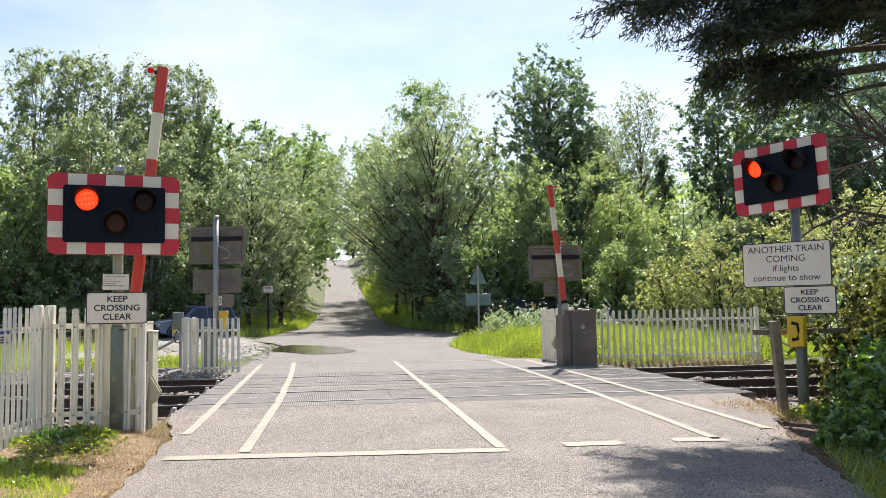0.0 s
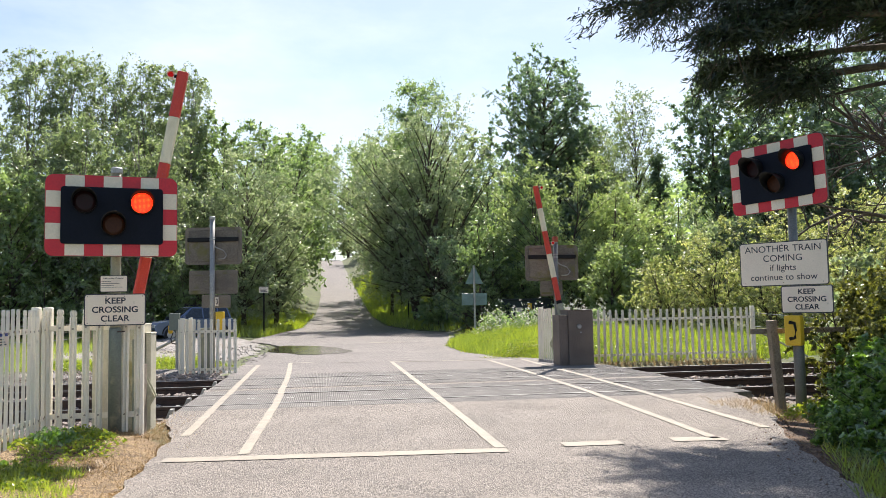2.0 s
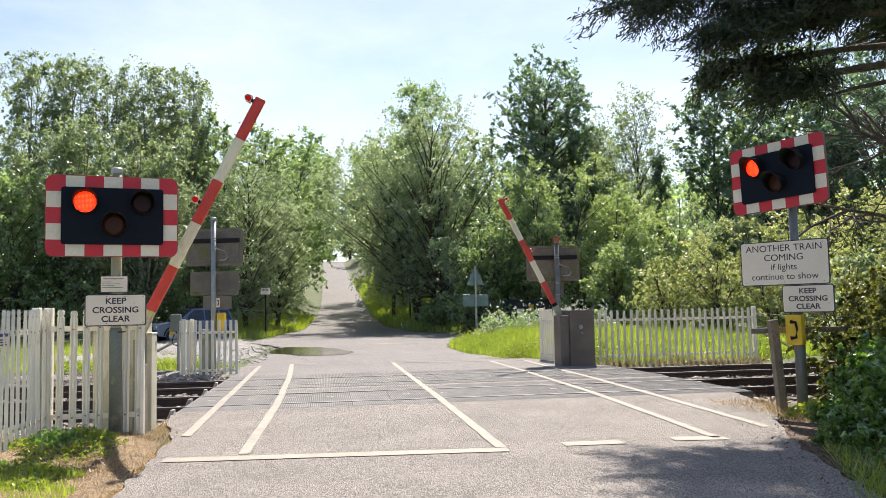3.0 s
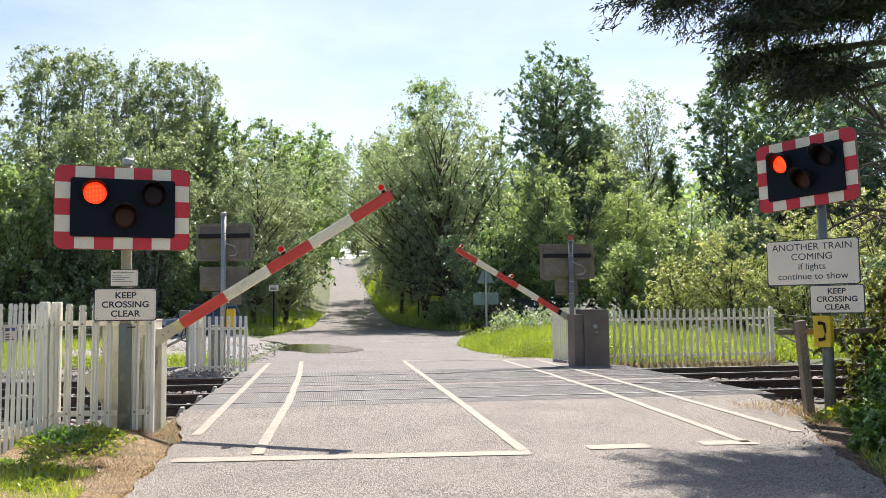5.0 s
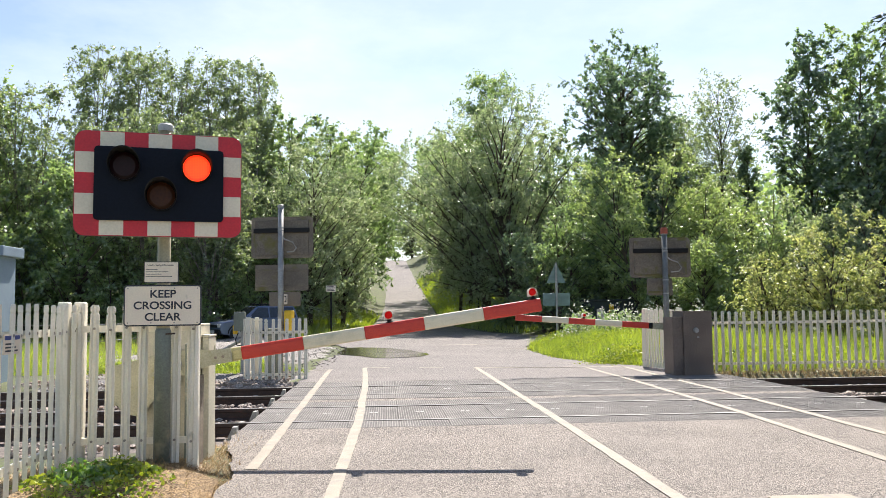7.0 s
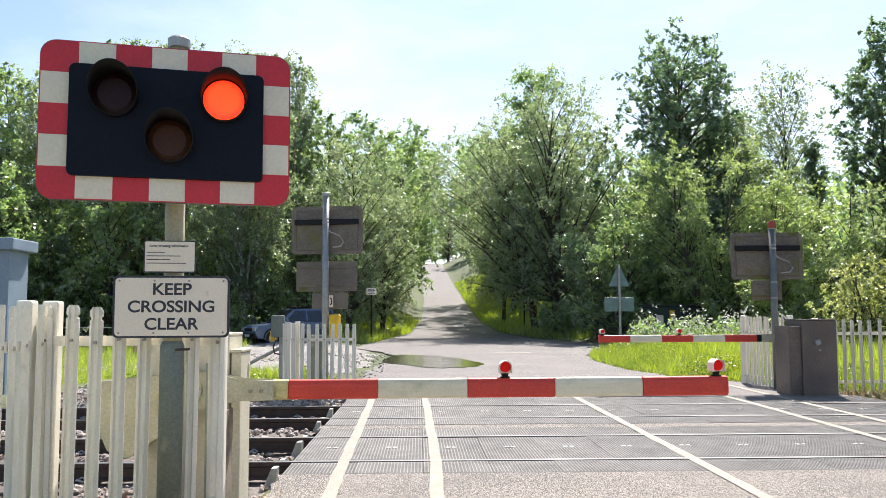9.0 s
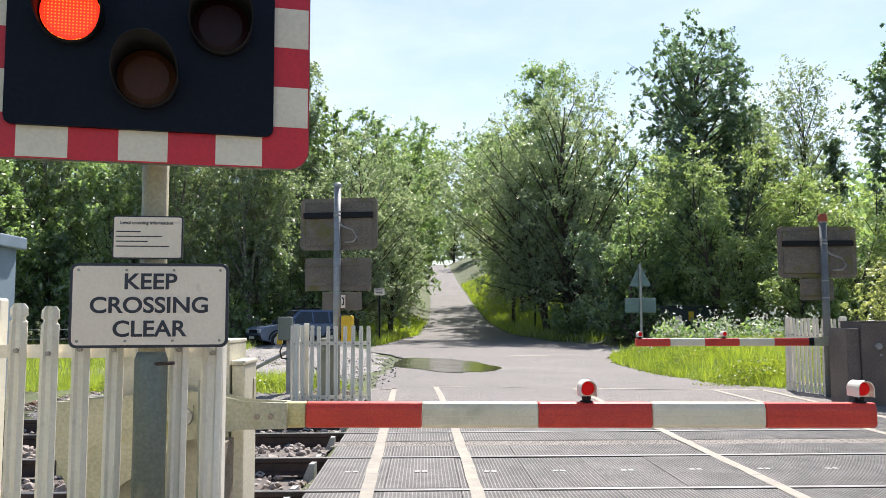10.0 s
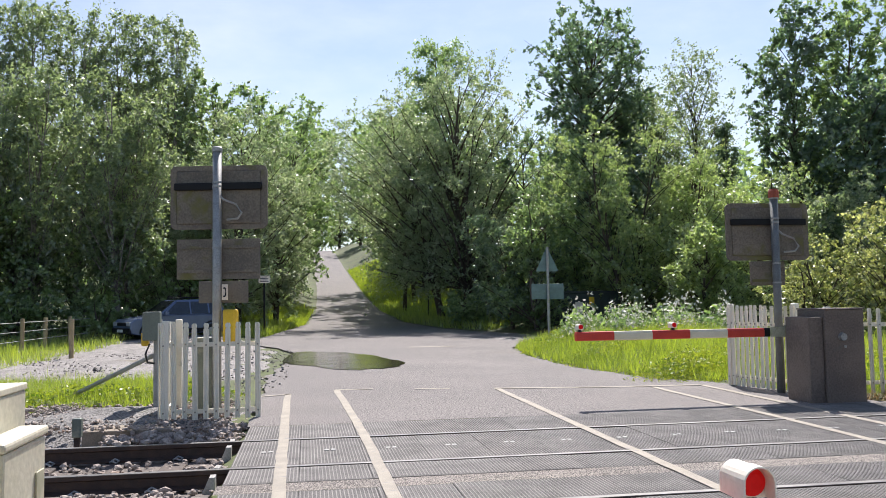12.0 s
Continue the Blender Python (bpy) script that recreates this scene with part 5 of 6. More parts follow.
    for i in range(stems):
        steps = 8
        line = []
        for g in range(steps + 1):
            f = g / steps * 0.9
            xy = axis(i, f)
            line.append((xy[0], xy[1], h * f - (0.25 if g == 0 else 0)))
        tube(bm, line, [trunk * (1.2 - 1.08 * (g / steps) ** 0.75) for g in range(steps + 1)], 8)
    for i in range(boughs):
        thick = trunk * (0.42 - 0.27 * zb[i] / h)
        tube(bm, [beg[i], beg[i] * 0.25 + mid[i] * 0.5 + end[i] * 0.25, end[i]], [thick, thick * 0.6, thick * 0.14 + 0.002], 4, False)
    for i in range(0, len(kb), 6):
        tube(bm, [sb0[i], sb1[i]], [trunk * 0.07 + 0.003, trunk * 0.02 + 0.002], 3, False)
    part("trunk", bm, bark, t, smooth=True)
    return t


BIRCH = "tall birch with pale drooping light green leaves"
for i, (x, y, h, r) in enumerate([(-21.0, 45, 20.2, 2.5), (-18.6, 46, 20.0, 2.4), (-16.0, 45, 19.2, 2.5), (-13.4, 45.5, 19.4, 2.5), (-10.8, 45, 18.6, 2.3), (-22.0, 37, 15.2, 2.8), (-16.2, 36.5, 13.0, 2.8), (-11.8, 36.8, 12.6, 2.6)]):
    tree(x, y, h, r, LEAF_BIRCH, BIRCH, low=0.2, leaves=32000, size=0.082, boughs=70, bark=BARKPALE, seed=20 + i, droop=1.0, peak=0.55, rise=1.5, twig_len=0.2, per=18, trunk=0.13, stems=2)
OAK = "broad green woodland tree"
for i, (x, y, h, r) in enumerate([(-24.5, 36, 14.5, 4.2), (-28.5, 34, 15, 4.5), (-33, 36, 16, 5), (-18.5, 34.5, 9.5, 3.2), (-23, 32, 9, 3.4), (-8.6, 46, 15.2, 3.0), (-6.4, 52, 15.8, 3.2), (-12.5, 48, 15, 4)]):
    tree(x, y, h, r, LEAF_OAK, OAK, low=0.06, leaves=24000, size=0.1, boughs=60, seed=40 + i)
# pale hawthorns in blossom beside the hill road
for i, (x, y, h, r) in enumerate([(-6.6, 40, 11.6, 3.5), (-9.3, 42, 9.5, 2.8), (-4.9, 44, 10.4, 2.6)]):
    tree(x, y, h, r, LEAF_HAW, "pale hawthorn tree sprinkled with white blossom", low=0.1, leaves=34000, size=0.07, boughs=66, seed=60 + i, droop=0.2, twig_len=0.11)
# trees that arch over the hill road
for i, (x, y, h, r) in enumerate([(6.0, 53, 14, 4.4), (5.6, 62, 15.5, 4.8), (5.6, 72, 16, 5), (5.8, 84, 17, 5.4), (-5.4, 60, 15.6, 4.6), (-5.4, 70, 16, 4.8), (-5.8, 82, 17, 5)]):
    tree(x, y, h, r, LEAF_OAK, "green tree overhanging the hill road", low=0.2, leaves=15000, size=0.135, seed=66 + i, lean=(-2.4 if x > 0 else 2.4, 0))
tree(5.6, 42, 14.9, 5.1, LEAF_HAW, "large rounded grey-green tree overhanging the road", low=0.1, leaves=54000, size=0.074, boughs=96, seed=70, droop=0.4, twig_len=0.1, trunk=0.25, lean=(-0.3, 0), peak=0.58, rise=0.9)
tree(4.4, 43.5, 12.6, 4.7, LEAF_HAW, "grey-green tree leaning out over the road", low=0.2, leaves=40000, size=0.074, boughs=72, seed=71, droop=0.5, lean=(-3.6, 0), twig_len=0.14, trunk=0.2, peak=0.45)
tree(9.3, 43, 11.5, 3.6, LEAF_DARK, "dark ivy-grown tree beside the road", low=0.04, leaves=24000, size=0.09, seed=72)
tree(5.4, 49, 19.0, 2.9, LEAF_OAK, "tall green tree with drooping sprays behind the others", low=0.3, leaves=24000, size=0.1, seed=73, droop=0.9, twig_len=0.24, peak=0.62)
tree(3.9, 55, 15.8, 3.2, LEAF_OAK, "green tree behind the others", low=0.15, leaves=18000, size=0.11, seed=74)
tree(13.2, 40.5, 17.8, 4.4, LEAF_DARK, "tall dark dense egg-shaped tree with yellowing tips", low=0.03, leaves=48000, size=0.115, boughs=130, seed=75, droop=0.4, twig_len=0.11, trunk=0.28, peak=0.72, rise=0.5)
tree(14.2, 42.4, 13.5, 3.6, LEAF_DARK, "dark dense tree below the taller one", low=0.03, leaves=24000, size=0.1, seed=76, droop=0.5)
for i, (x, y, h, r) in enumerate([(-6.8, 105, 19, 5.5), (13.0, 105, 20, 5.5), (-7.2, 128, 20, 6), (12.5, 130, 21, 6), (-3, 188, 20, 6.5), (4.5, 190, 20, 6.5), (-2.2, 181, 21, 5.5), (-5.5, 176, 17, 4.5), (3.8, 178, 18, 4.5), (-5.9, 145, 15, 3.6), (6.2, 145, 15, 3.8), (11, 186, 20, 6), (-10, 186, 20, 6), (-9, 92, 16, 4.5), (14, 84, 17, 5), (15, 75, 17, 5), (-16, 70, 18, 5)]):
    tree(x, y, h, r, LEAF_BIRCH, "pale green tree along the hill road", low=0.04, leaves=5500, size=0.26, boughs=40, seed=80 + i, trunk=0.25)
for i, (x, y, h, r, lf) in enumerate([(11.0, 31, 9.4, 2.9, LEAF_BRIGHT), (13.8, 30, 7.4, 2.6, LEAF_BRIGHT), (7.0, 31.5, 6.3, 1.8, LEAF_OAK), (16.2, 30.5, 7.6, 2.8, LEAF_BRIGHT), (6.6, 33, 5.6, 2.0, LEAF_DARK), (10.0, 34.5, 9.5, 2.6, LEAF_OAK), (19.5, 29, 6.2, 2.6, LEAF_HAW), (12.6, 26.5, 4.0, 1.7, LEAF_BRIGHT)]):
    tree(x, y, h, r, lf, "bright green leafy young tree at the wood's edge", low=0.04, leaves=24000, size=0.068, boughs=64, seed=95 + i, droop=0.25, stems=2, trunk=0.1, bush=True, peak=0.35, twig_len=0.14)
for i, (x, y, h, r) in enumerate([(19.6, 41.5, 16.4, 2.5), (17.0, 42.5, 14.4, 2.7), (18.8, 45, 15, 2.8), (16.6, 46, 14, 3)]):
    tree(x, y, h, r, LEAF_BIRCH, "thin half-bare tree with sparse young leaves", low=0.25, leaves=15000, size=0.08, boughs=60, seed=110 + i, trunk=0.15, twig_len=0.22, per=10, rise=1.2)
tree(20.2, 38.6, 11.5, 0.75, LEAF_DARK, "dark tree trunk clad in ivy", low=0.02, leaves=14000, size=0.08, seed=118, twig_len=0.4)
for i, (x, y, h, r) in enumerate([(22.9, 36.0, 17.4, 2.9), (25.6, 35.5, 17.8, 3.3), (28.9, 35, 18, 3.5), (32.4, 34, 17.6, 3.8), (37, 34, 17, 4.4), (23.4, 31, 11.5, 2.8), (27.5, 30, 12.5, 3.2), (42, 31, 16, 5), (32.5, 28, 12.5, 3.8)]):
    tree(x, y, h, r, (LEAF_DARK, LEAF_OAK, LEAF_DARK)[i % 3], "tall woodland tree beyond the field", low=0.03, leaves=25000, size=0.118, boughs=70, seed=120 + i, droop=0.5, twig_len=0.15, peak=0.5)
for i, (x, y, h, r) in enumerate([(12.6, 15.5, 3.7, 1.7), (15.0, 15.8, 4.6, 2.0), (17.8, 15.5, 5.2, 2.2), (20.8, 15, 5.4, 2.4), (13.8, 13.6, 2.7, 1.4), (16.6, 13.2, 3.2, 1.6), (19.4, 12.8, 3.6, 1.8), (11.0, 17, 2.8, 1.4), (24, 14, 5.5, 2.6)]):
    tree(x, y, h, r, LEAF_CREAM, "pale flowering hawthorn bush behind the fence", low=0.02, leaves=14000, size=0.05, boughs=60, seed=140 + i, bush=True, stems=3, trunk=0.06, name="hawthorn_bush", category="bush", peak=0.35)
# shaded undergrowth along the wood's edge
for i, (x, y, h, r, lf) in enumerate([(-13.5, 38, 5, 3, LEAF_OAK), (-17, 35.5, 5, 2.8, LEAF_OAK), (-20.5, 34, 5.5, 2.8, LEAF_DARK), (-10, 38.2, 4.5, 2.4, LEAF_OAK), (-24.5, 31, 5.5, 3, LEAF_OAK), (-28, 29, 6, 3.2, LEAF_OAK), (-15.2, 33.5, 2.2, 1.5, LEAF_OAK), (-12.4, 34.5, 1.8, 1.3, LEAF_OAK), (7.4, 45, 4.5, 2.4, LEAF_DARK), (7.6, 39.5, 2.4, 1.8, LEAF_DARK), (8.5, 35.5, 3.4, 2.2, LEAF_DARK), (13, 34.5, 4.5, 2.5, LEAF_DARK), (17, 34.5, 4.8, 2.6, LEAF_DARK), (21, 31.5, 4.8, 2.5, LEAF_DARK), (5.4, 37.5, 1.6, 1.5, LEAF_OAK)]):
    tree(x, y, h, r, lf, "shaded dark undergrowth at the wood's edge", low=0.0, leaves=7500, size=0.095, seed=160 + i, bush=True, stems=3, trunk=0.06, name="shrub", category="bush")

# distant wood that closes the view
rng = np.random.default_rng(9)
n = 60000
fx = rng.uniform(-110, 120, n)
fx = np.where(np.abs(fx) < 5.5, np.sign(fx) * (np.abs(fx) + 6), fx)
fy = rng.uniform(58, 100, n) - 0.12 * np.abs(fx)
top = 10.5 + 2.5 * np.sin(fx * 0.35) + 1.6 * np.sin(fx * 0.9 + 1) - 3.5 * np.exp(-(fx / 9) ** 2)
fz = terrain(fx, fy) + rng.uniform(0, 1, n) ** 0.7 * top
uu, vv = leaf_axes(rng, n, 0.45, 0.6, 0.2)
quads("far_woods", np.stack([fx, fy, fz], -1).astype(np.float32), uu, vv, LEAF_OAK, None, "stuff", "dense green wood on the hillside", "woods", tri=True)


def blades(name, n, area, height, width, leaf, seed, label, bend=0.35, kind="stuff", ground=terrain):
    """Grass: narrow leaning blades that stand on the ground."""
    rng = np.random.default_rng(seed)
    x, y = area(rng, n)
    n = len(x)
    z = ground(x, y)
    h = height * rng.lognormal(-0.1, 0.35, n)
    d = np.stack([rng.normal(0, bend, n), rng.normal(0, bend, n), np.ones(n)], -1)
    d /= np.linalg.norm(d, axis=1, keepdims=True)
    a = rng.uniform(0, math.tau, n)
    w = width * rng.uniform(0.6, 1.3, n)
    u = np.stack([np.cos(a) * w, np.sin(a) * w, np.zeros(n)], -1)
    v = d * (h / 1.6)[:, None]
    return quads(name, (np.stack([x, y, z], -1) + v * 0.57).astype(np.float32), u.astype(np.float32), v.astype(np.float32), leaf, None, kind, label, "grass", tri=True)


def within(x0, x1, y0, y1, test=None):
    def area(rng, n):
        x, y = rng.uniform(x0, x1, n), rng.uniform(y0, y1, n)
        if test is not None:
            keep = test(x, y)
            x, y = x[keep], y[keep]
        return x, y
    return area


def off_road(gap=0.05):
    return lambda x, y: (x > smooth_at(y, ROAD_Y, ROAD_R) + gap) | (x < smooth_at(y, ROAD_Y, ROAD_L) - gap)


blades("verge_grass", 42000, within(2.5, 10, 9.6, 24, off_road(0.1)), 0.22, 0.009, LEAF_GRASS, 200, "tall bright green verge grass beyond the crossing")
blades("field_grass", 36000, within(4.6, 18, 7.4, 15, lambda x, y: (x > 4.6) & (y > 7.3 + 0.0 * x)), 0.36, 0.01, LEAF_GRASS, 201, "tall bright green grass behind the fence")
blades("hillside_grass", 36000, within(2.0, 9, 34, 110, off_road(0.2)), 0.4, 0.026, LEAF_GRASS, 202, "bright green grass bank beside the hill road")
blades("roadside_grass", 26000, within(-11, -2.5, 33.5, 60, off_road(0.2)), 0.42, 0.017, LEAF_GRASS, 203, "bright green grass under the hawthorn")
blades("trackside_grass", 30000, within(-13, -4.6, 8.6, 13.5, lambda x, y: (y > 9.6 - 0.25 * (x + 9)) & (x < -5.0 - 0.1 * (y - 9))), 0.2, 0.0065, LEAF_GRASS, 204, "bright green grass and weeds beside the track")
blades("lot_grass", 26000, within(-26, -10.5, 14, 33), 0.3, 0.012, LEAF_GRASS, 205, "rough grass round the wire fence")
blades("verge_grass", 38000, within(-6.5, -3.75, -9, -4.9, lambda x, y: x < -4.25 - 0.4 * (y + 4.9) + 0.25 * np.sin(y * 7)), 0.1, 0.0045, LEAF_GRASS, 206, "short green grass on the near verge")
blades("straw", 62000, within(-5.3, -2.95, -6.6, -2.9, lambda x, y: x < -3.16 - 0.12 * np.maximum(-y - 4.4, 0) - 0.1 * np.abs(np.sin(y * 3)) + 0.12 * np.sin(x * 191 + y * 157)), 0.07, 0.0036, LEAF_STRAW, 207, "dead yellow straw on the verge", bend=3.5)
blades("straw", 2500, within(3.6, 4.4, -4.0, -1.8), 0.16, 0.004, LEAF_STRAW, 208, "dead yellow straw round the posts", bend=1.4)
blades("straw", 1600, within(4.9, 9.3, 6.5, 7.1), 0.18, 0.006, LEAF_STRAW, 209, "dead straw under the palisade", bend=0.9)
blades("straw", 3600, within(-4.2, -3.5, -3.4, -1.2), 0.09, 0.004, LEAF_STRAW, 210, "dead straw by the machine", bend=2.5)


def weeds(name, spots, n, size, leaf, seed, label, spread=0.22, tall=0.25):
    rng = np.random.default_rng(seed)
    c = np.array(spots)
    k = rng.integers(0, len(c), n)
    x = c[k, 0] + rng.normal(0, spread, n)
    y = c[k, 1] + rng.normal(0, spread, n)
    z = terrain(x, y) + rng.uniform(0.02, 1, n) * tall * np.exp(-((x - c[k, 0]) ** 2 + (y - c[k, 1]) ** 2) / (2.2 * spread ** 2))
    uu, vv = leaf_axes(rng, n, size, 0.5, 0.0)
    return quads(name, np.stack([x, y, z], -1).astype(np.float32), uu, vv, leaf, None, "stuff", label, "weeds")


weeds("weeds", [(-4.75, -4.2), (-4.5, -4.5), (-4.15, -4.3), (-4.5, -5.0), (-4.25, -5.3), (-4.1, -3.9), (-4.3, -3.75), (-4.2, -5.8)], 3800, 0.026, LEAF_WEED, 220, "leafy yellow-green weeds on the verge", 0.17, 0.14)
weeds("dark_weeds", [(-4.6, -3.95), (-4.85, -4.9), (-4.45, -4.0)], 1300, 0.032, LEAF_HEDGE, 221, "dark leafy weeds on the verge", 0.15, 0.17)
weeds("trackside_weeds", [(-9 + 0.5 * i, 9.9 + 0.4 * math.sin(i * 1.7)) for i in range(9)], 7000, 0.04, LEAF_WEED, 222, "yellow-green trackside weeds", 0.35, 0.3)
weeds("verge_bush", [(3.9, 10.6), (4.4, 11.2), (5.0, 10.5), (5.6, 11.4)], 6000, 0.035, LEAF_WEED, 223, "low leafy verge growth", 0.45, 0.55)
weeds("verge_weeds", [(3.3 + 0.37 * (i % 13), 10.2 + 0.31 * i) for i in range(36)], 16000, 0.03, LEAF_WEED, 230, "leafy nettles and docks on the verge", 0.34, 0.48)
weeds("field_weeds", [(5.2 + 0.41 * (i % 17), 7.9 + 0.33 * (i % 11)) for i in range(48)], 11000, 0.05, LEAF_WEED, 231, "leafy yellow-green weeds behind the fence", 0.35, 0.5)
weeds("cow_parsley", [(4.6 + 0.55 * i, 19.0 + 0.5 * math.sin(i * 2.1)) for i in range(9)], 1800, 0.055, FLOWER, 224, "white cow parsley flower heads", 0.3, 1.3)
weeds("cow_parsley_stems", [(4.6 + 0.55 * i, 19.5 + 0.5 * math.sin(i * 2.1)) for i in range(9)], 4500, 0.08, LEAF_OAK, 225, "cow parsley leaves and stems", 0.4, 0.9)
weeds("yellow_weeds", [(3.95, -3.55), (4.25, -3.3)], 500, 0.04, LEAF_WEED, 226, "yellowing weeds at the foot of the mast", 0.14, 0.22)

weeds("leaf_litter", [(3.72 - 0.12 * i, -3.4 - 0.3 * i) for i in range(15)], 16000, 0.018, LEAF_LITTER, 227, "crumbled brown leaf litter along the road edge", 0.26, 0.05)
weeds("leaf_litter", [(-3.35 + 0.03 * math.sin(i * 5), -3.6 - 0.25 * i) for i in range(13)], 9000, 0.014, LEAF_STRAW, 232, "crumbled red-brown straw on the road edge", 0.13, 0.035)
weeds("leaf_litter", [(3.1 - 0.12 * i, -4.2 - 0.3 * i) for i in range(11)], 1500, 0.018, LEAF_LITTER, 228, "scattered dead leaves on the asphalt", 0.3, 0.07)
blades("bank_grass", 12000, within(1.6, 4.0, -9.0, -4.9, lambda x, y: (x > 3.3 + 0.5 * (y + 4.95)) & (x < 4.2 + 0.45 * (y + 4.95))), 0.16, 0.006, LEAF_GRASS, 229, "lush green grass at the foot of the hedge", bend=0.6)

# near hedge on the bank
for i, (x, y, h, r) in enumerate([(4.4, -4.1, 0.6, 0.4), (4.1, -4.9, 0.6, 0.45), (3.8, -5.6, 0.55, 0.45), (3.5, -6.3, 0.5, 0.45), (3.2, -7.0, 0.45, 0.45), (2.9, -7.7, 0.45, 0.45), (3.75, -4.75, 0.4, 0.32), (3.5, -5.35, 0.45, 0.36), (3.2, -5.95, 0.42, 0.36)]):
    tree(x, y, h, r, LEAF_HEDGE, "lush green hedge spilling down the bank", low=0.0, leaves=8000, size=0.036, seed=250 + i, bush=True, stems=3, trunk=0.015, name="hedge_bush", category="hedge")
for i, (x, y, h, r) in enumerate([(4.85, -3.9, 0.8, 0.5), (4.6, -4.6, 0.85, 0.6), (4.3, -5.4, 0.85, 0.65), (4.0, -6.2, 0.85, 0.7), (3.8, -7.0, 0.8, 0.7), (3.6, -7.9, 0.8, 0.7), (5.4, -4.7, 1.3, 0.8), (5.0, -6.2, 1.3, 0.9), (4.8, -7.8, 1.3, 0.9), (3.7, -9.0, 1.0, 0.8)]):
    tree(x, y, h, r, LEAF_HEDGE, "glossy green hedge on the bank", low=0.0, leaves=10500, size=0.036, seed=240 + i, bush=True, stems=3, trunk=0.02, name="hedge_bush", category="hedge")
for i, (x, y, h, r) in enumerate([(5.15, -2.7, 1.7, 0.6), (5.7, -3.3, 1.9, 0.7), (6.4, -2.4, 2.3, 0.9), (5.2, -3.6, 1.2, 0.5)]):
    tree(x, y, h, r, LEAF_SCRUB, "scruffy low conifer with browned tips", low=0.0, leaves=13000, size=0.032, seed=260 + i, droop=0.6, per=24, bush=True, stems=3, trunk=0.03, name="conifer_bush", category="bush")
for i, (x, y, h, r) in enumerate([(8.5, 1.0, 2.6, 1.2), (9.6, -1.0, 3.2, 1.4), (8.0, -1.2, 2.3, 1.0)]):
    tree(x, y, h, r, LEAF_HAW, "pale hedge bush beside the track", low=0.0, leaves=8000, size=0.055, seed=270 + i, bush=True, stems=3, trunk=0.04, name="hedge_bush", category="hedge")

# overhanging conifer
con = thing("conifer", pose(8.6, -3.4, 0), "tall dark conifer with drooping limbs over the road", "tree", "trees")
rng = np.random.default_rng(300)
wood = bmesh.new()
tube(wood, [(0, 0, -0.3), (0.05, 0, 3), (0, 0.1, 7), (0, 0, 12)], [0.3, 0.26, 0.2, 0.08], 10)
cen, lean = [], []
REACH = [((-6.3, 1.1, 5.55), 5.9), ((-5.4, 0.3, 4.95), 5.6), ((-4.9, 1.4, 4.7), 5.3), ((-4.2, 0.6, 4.35), 5.0), ((-5.6, 2.0, 5.9), 6.6), ((-4.6, -0.6, 5.4), 6.0), ((-3.4, 0.9, 4.25), 4.8), ((-3.8, 1.9, 4.9), 5.5),
         ((-3.2, -0.6, 6.4), 7.0), ((-4.4, 1.2, 5.5), 6.1), ((-3.0, -0.3, 4.7), 5.2), ((-2.6, 0.4, 7.4), 8.0), ((-2.5, 1.4, 7.0), 7.6), ((-3.4, 0.2, 5.9), 6.5), ((-2.2, 0.8, 8.4), 9.0), ((-2.6, 1.6, 5.2), 5.8), ((-4.0, 1.4, 4.45), 5.1), ((-2.6, 0.5, 4.1), 4.7), ((-4.9, 0.9, 5.2), 5.8), ((-1.8, 0.8, 4.6), 5.2), ((-2.0, 1.6, 5.6), 6.2), ((-1.6, 1.2, 6.6), 7.2), ((-2.0, 0.2, 5.2), 5.8),
         # unseen limbs added above the view, to cast shade on the right-hand road
         ((-6.2, 1.5, 7.2), 7.8), ((-6.2, 2.4, 7.3), 7.9), ((-5.6, 3.0, 7.3), 7.9), ((-5.3, 2.0, 7.2), 7.8), ((-5.7, 1.0, 7.4), 8.0), ((-6.0, 3.3, 7.6), 8.2), ((-4.8, 2.7, 7.6), 8.2), ((-4.6, 1.4, 7.5), 8.1), ((-6.4, 2.0, 7.9), 8.5), ((-5.2, 2.5, 8.0), 8.6), ((-5.0, 0.4, 7.4), 8.0), ((-4.4, 3.4, 7.7), 8.3)]
for tip, z in REACH:
    b0, b1 = Vector((0, 0.05, z - 0.6)), Vector(tip)
    mid = b0.lerp(b1, 0.5) + Vector((0, 0, 0.5))
    line = [b0.lerp(mid, s).lerp(mid.lerp(b1, s), s) for s in np.linspace(0, 1, 9)]
    tube(wood, line, [0.085 - 0.0085 * i for i in range(9)], 6)
    for _ in range(58):
        s = rng.uniform(0.42, 1.0) ** 0.8
        p = b0.lerp(mid, s).lerp(mid.lerp(b1, s), s)
        if p.x > -3.55 and p.z < 5.35:
            continue
        d = Vector((rng.normal(-0.35, 0.5), rng.normal(0, 0.75), rng.normal(-0.12, 0.25))).normalized()
        ln = rng.uniform(0.35, 0.95) * (1.15 - 0.4 * s)
        e = p + d * ln + Vector((0, 0, -0.22 * ln))
        tube(wood, [p, p.lerp(e, 0.5) + Vector((0, 0, 0.04)), e], [0.014, 0.009, 0.004], 4)
        m = 110
        q = rng.uniform(0.1, 1.05, m)
        base = np.array(p)[None] * (1 - q[:, None]) + np.array(e)[None] * q[:, None]
        sp = rng.normal(0, 1, (m, 3)) * np.array([0.085, 0.085, 0.05])
        cen.append(base + sp)
        dd = np.array(d)[None] * 0.9 + rng.normal(0, 0.55, (m, 3)) + np.array([0, 0, -0.35])
        lean.append(dd / np.linalg.norm(dd, axis=1, keepdims=True))
part("trunk", wood, BARK, con, smooth=True)
cen, lean = np.concatenate(cen), np.concatenate(lean)
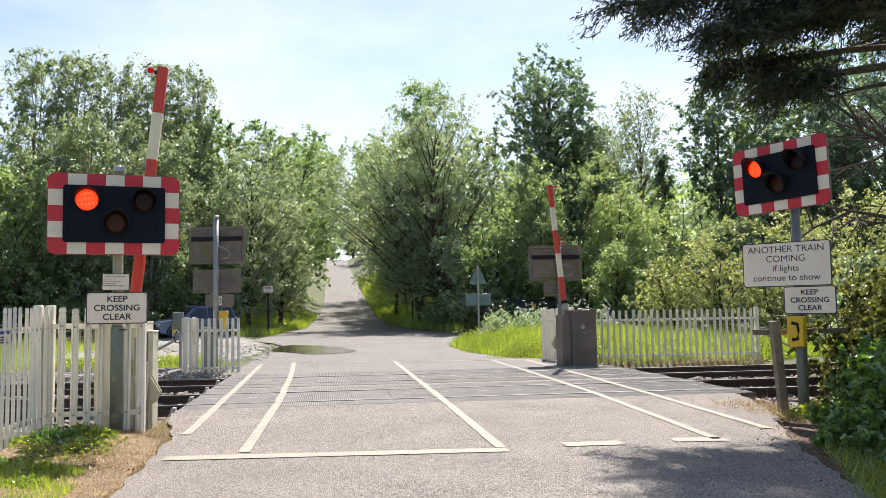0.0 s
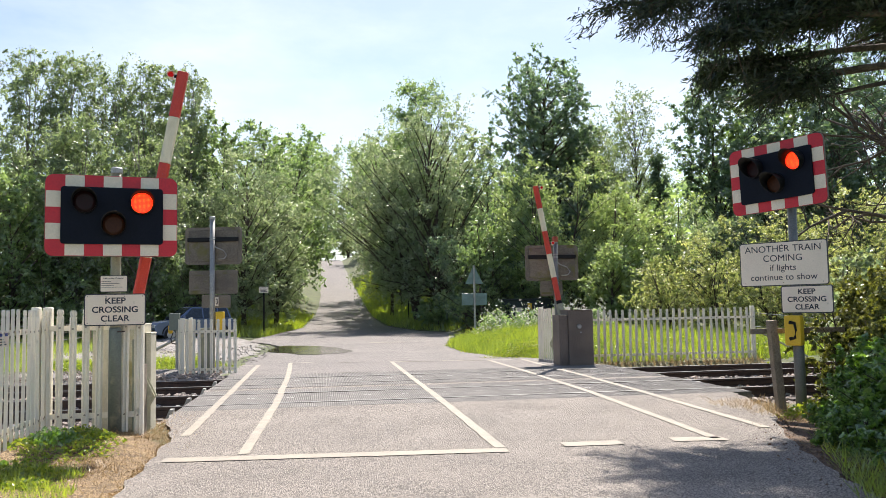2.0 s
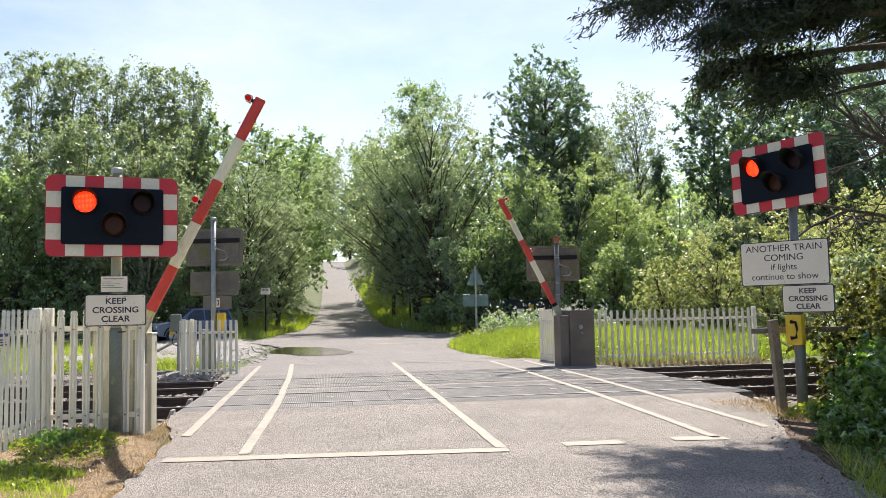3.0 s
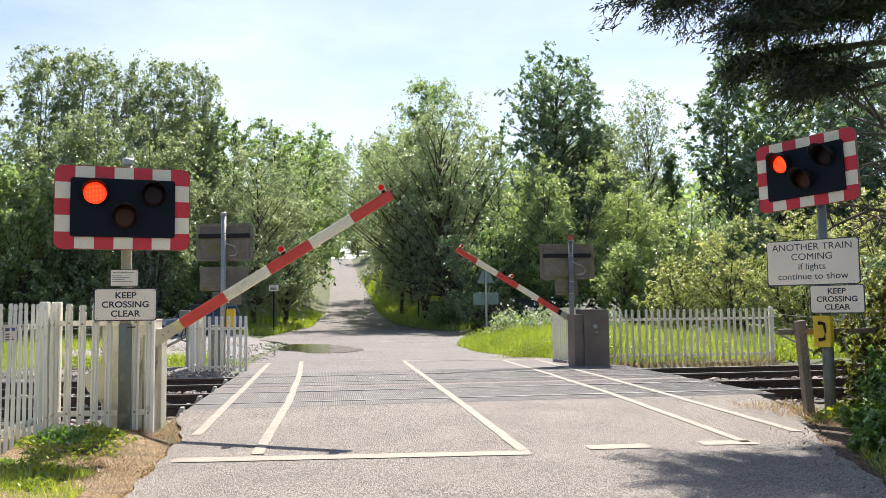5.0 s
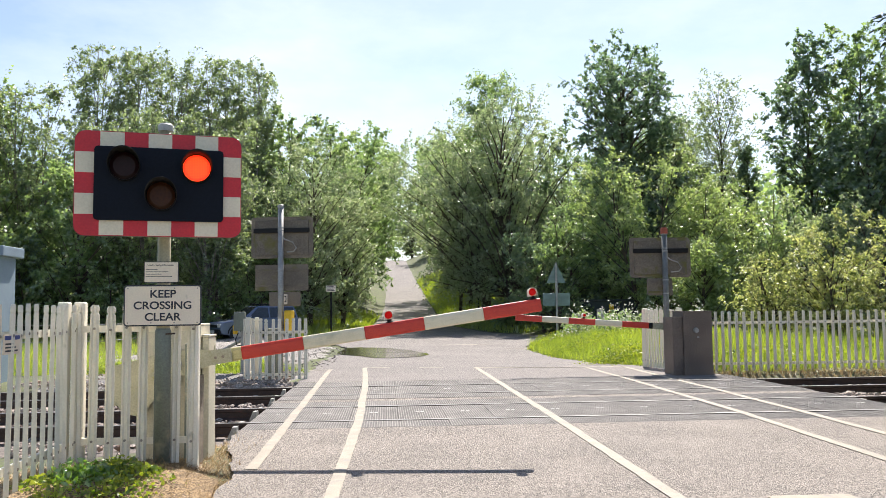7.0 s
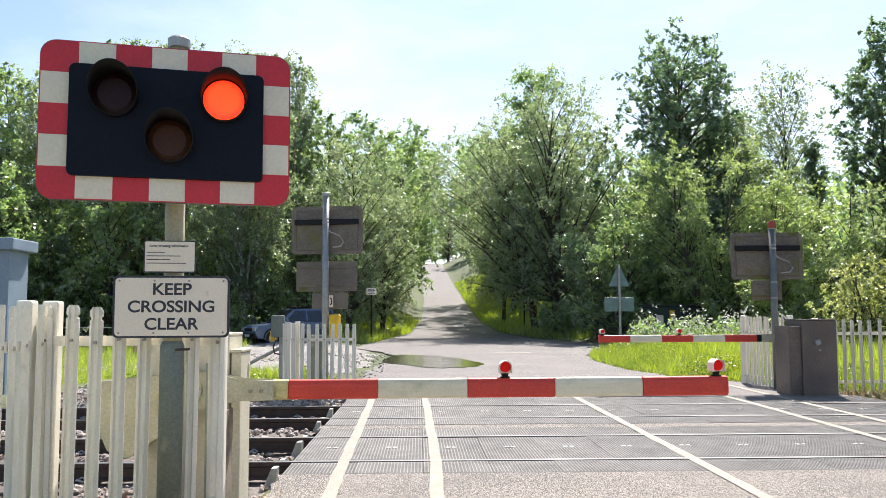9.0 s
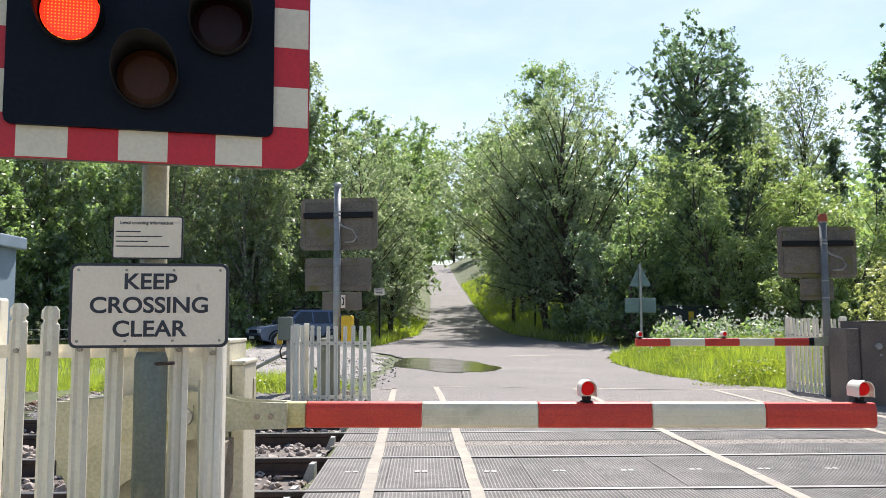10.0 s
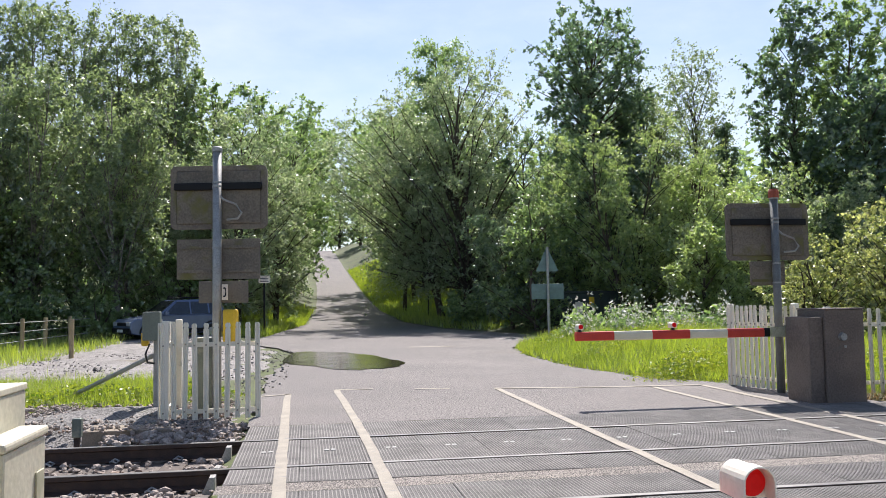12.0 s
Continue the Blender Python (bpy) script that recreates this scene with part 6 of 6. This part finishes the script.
sz = rng.uniform(0.035, 0.085, (len(cen), 1))
perp = np.cross(lean, rng.normal(size=lean.shape))
perp /= np.linalg.norm(perp, axis=1, keepdims=True)
quads("foliage", cen.astype(np.float32), perp * sz * 0.16, lean * sz, LEAF_CONIFER, con, tri=True)

# bare limbs of a half-dead tree behind the conifer
bare = thing("bare_tree", pose(10.2, 1.2, 0), "bare grey-brown tree with thin crooked twigs", "tree", "trees")
bm = bmesh.new()
rng = np.random.default_rng(310)


def twig(p, d, ln, r, depth):
    pts, q = [p], p.copy()
    for k in range(4):
        d = (d + Vector(rng.normal(0, 0.16, 3))).normalized()
        q = q + d * ln / 4
        pts.append(q.copy())
    tube(bm, pts, [r * (1 - 0.17 * k) for k in range(5)], 5)
    if depth:
        for k in range(3 if depth > 1 else 4):
            s = pts[1 + k % 4]
            twig(s, (d + Vector(rng.normal(0, 0.65, 3))).normalized(), ln * rng.uniform(0.45, 0.75), r * 0.55, depth - 1)


twig(Vector((0, 0, -0.2)), Vector((-0.1, 0.0, 1)), 4.2, 0.13, 0)
for k in range(5):
    twig(Vector((-0.2, 0, 2.6 + 0.45 * k)), Vector((-0.8 + 0.1 * k, rng.normal(0, 0.4), 0.55)).normalized(), 2.6, 0.06, 3)
part("branchwork", bm, BARK, bare, smooth=True)


# ---- what moves ----
def motions():
    angles = [(0, 83.9), (1.5, 83.8), (1.8, 81.8), (2, 79.4), (2.5, 72.0), (3, 63.3), (3.2, 60.2), (4.0, 48.0), (4.8, 35.6), (5, 32.0), (5.5, 24.0), (6, 15.6), (6.5, 10.8), (7, 8.4), (7.2, 8.0), (8.2, 5.2), (8.8, 2.2), (9, 0.2), (9.5, -0.4), (12, -0.4)]
    walk(boom_near, [(t, pose(-4.14, -2.52, 0.9, 0, -a, 0)) for t, a in angles])
    far = [(0, 84.2), (1.5, 84.2), (1.8, 82.0), (2, 79.8), (2.5, 73.1), (3, 63.6), (3.2, 60.0), (4.0, 47.5), (4.8, 35.0), (5, 31.5), (5.5, 23.4), (6, 14.4), (6.5, 7.7), (7, 4.2), (7.6, 1.6), (8.4, 0.2), (9, 0.0), (12, 0.0)]
    walk(boom_far, [(t, pose(4.1, 6.95, 0.97) @ pose(0, 0, 0, 0, a, 0) @ pose(0, 0, 0, 0, 0, 180)) for t, a in far])
    # the lit lamp changes sides about every third of a second
    swaps = [0.25, 0.65, 0.95, 1.35, 1.65, 2.05, 2.35, 2.75, 3.15, 3.5, 3.85, 4.2, 4.55, 4.95, 5.25, 5.65, 5.95, 6.35, 6.75, 7.05, 7.4, 7.75, 8.1, 8.5, 8.85, 9.25, 9.55, 9.95, 10.35, 10.65, 11.05, 11.35, 11.75]
    sides = [pose(-0.29, 0, 0.15), pose(0.305, 0, 0.15)]
    rows, side = [(0, sides[0])], 0
    for t in swaps:
        k = round(t * FPS)
        rows.append((k / FPS, sides[side]))
        side = 1 - side
        rows.append(((k + 1) / FPS, sides[side]))
    rows.append((12, sides[side]))
    walk(glow_l, rows)
    walk(glow_r, rows)


motions()
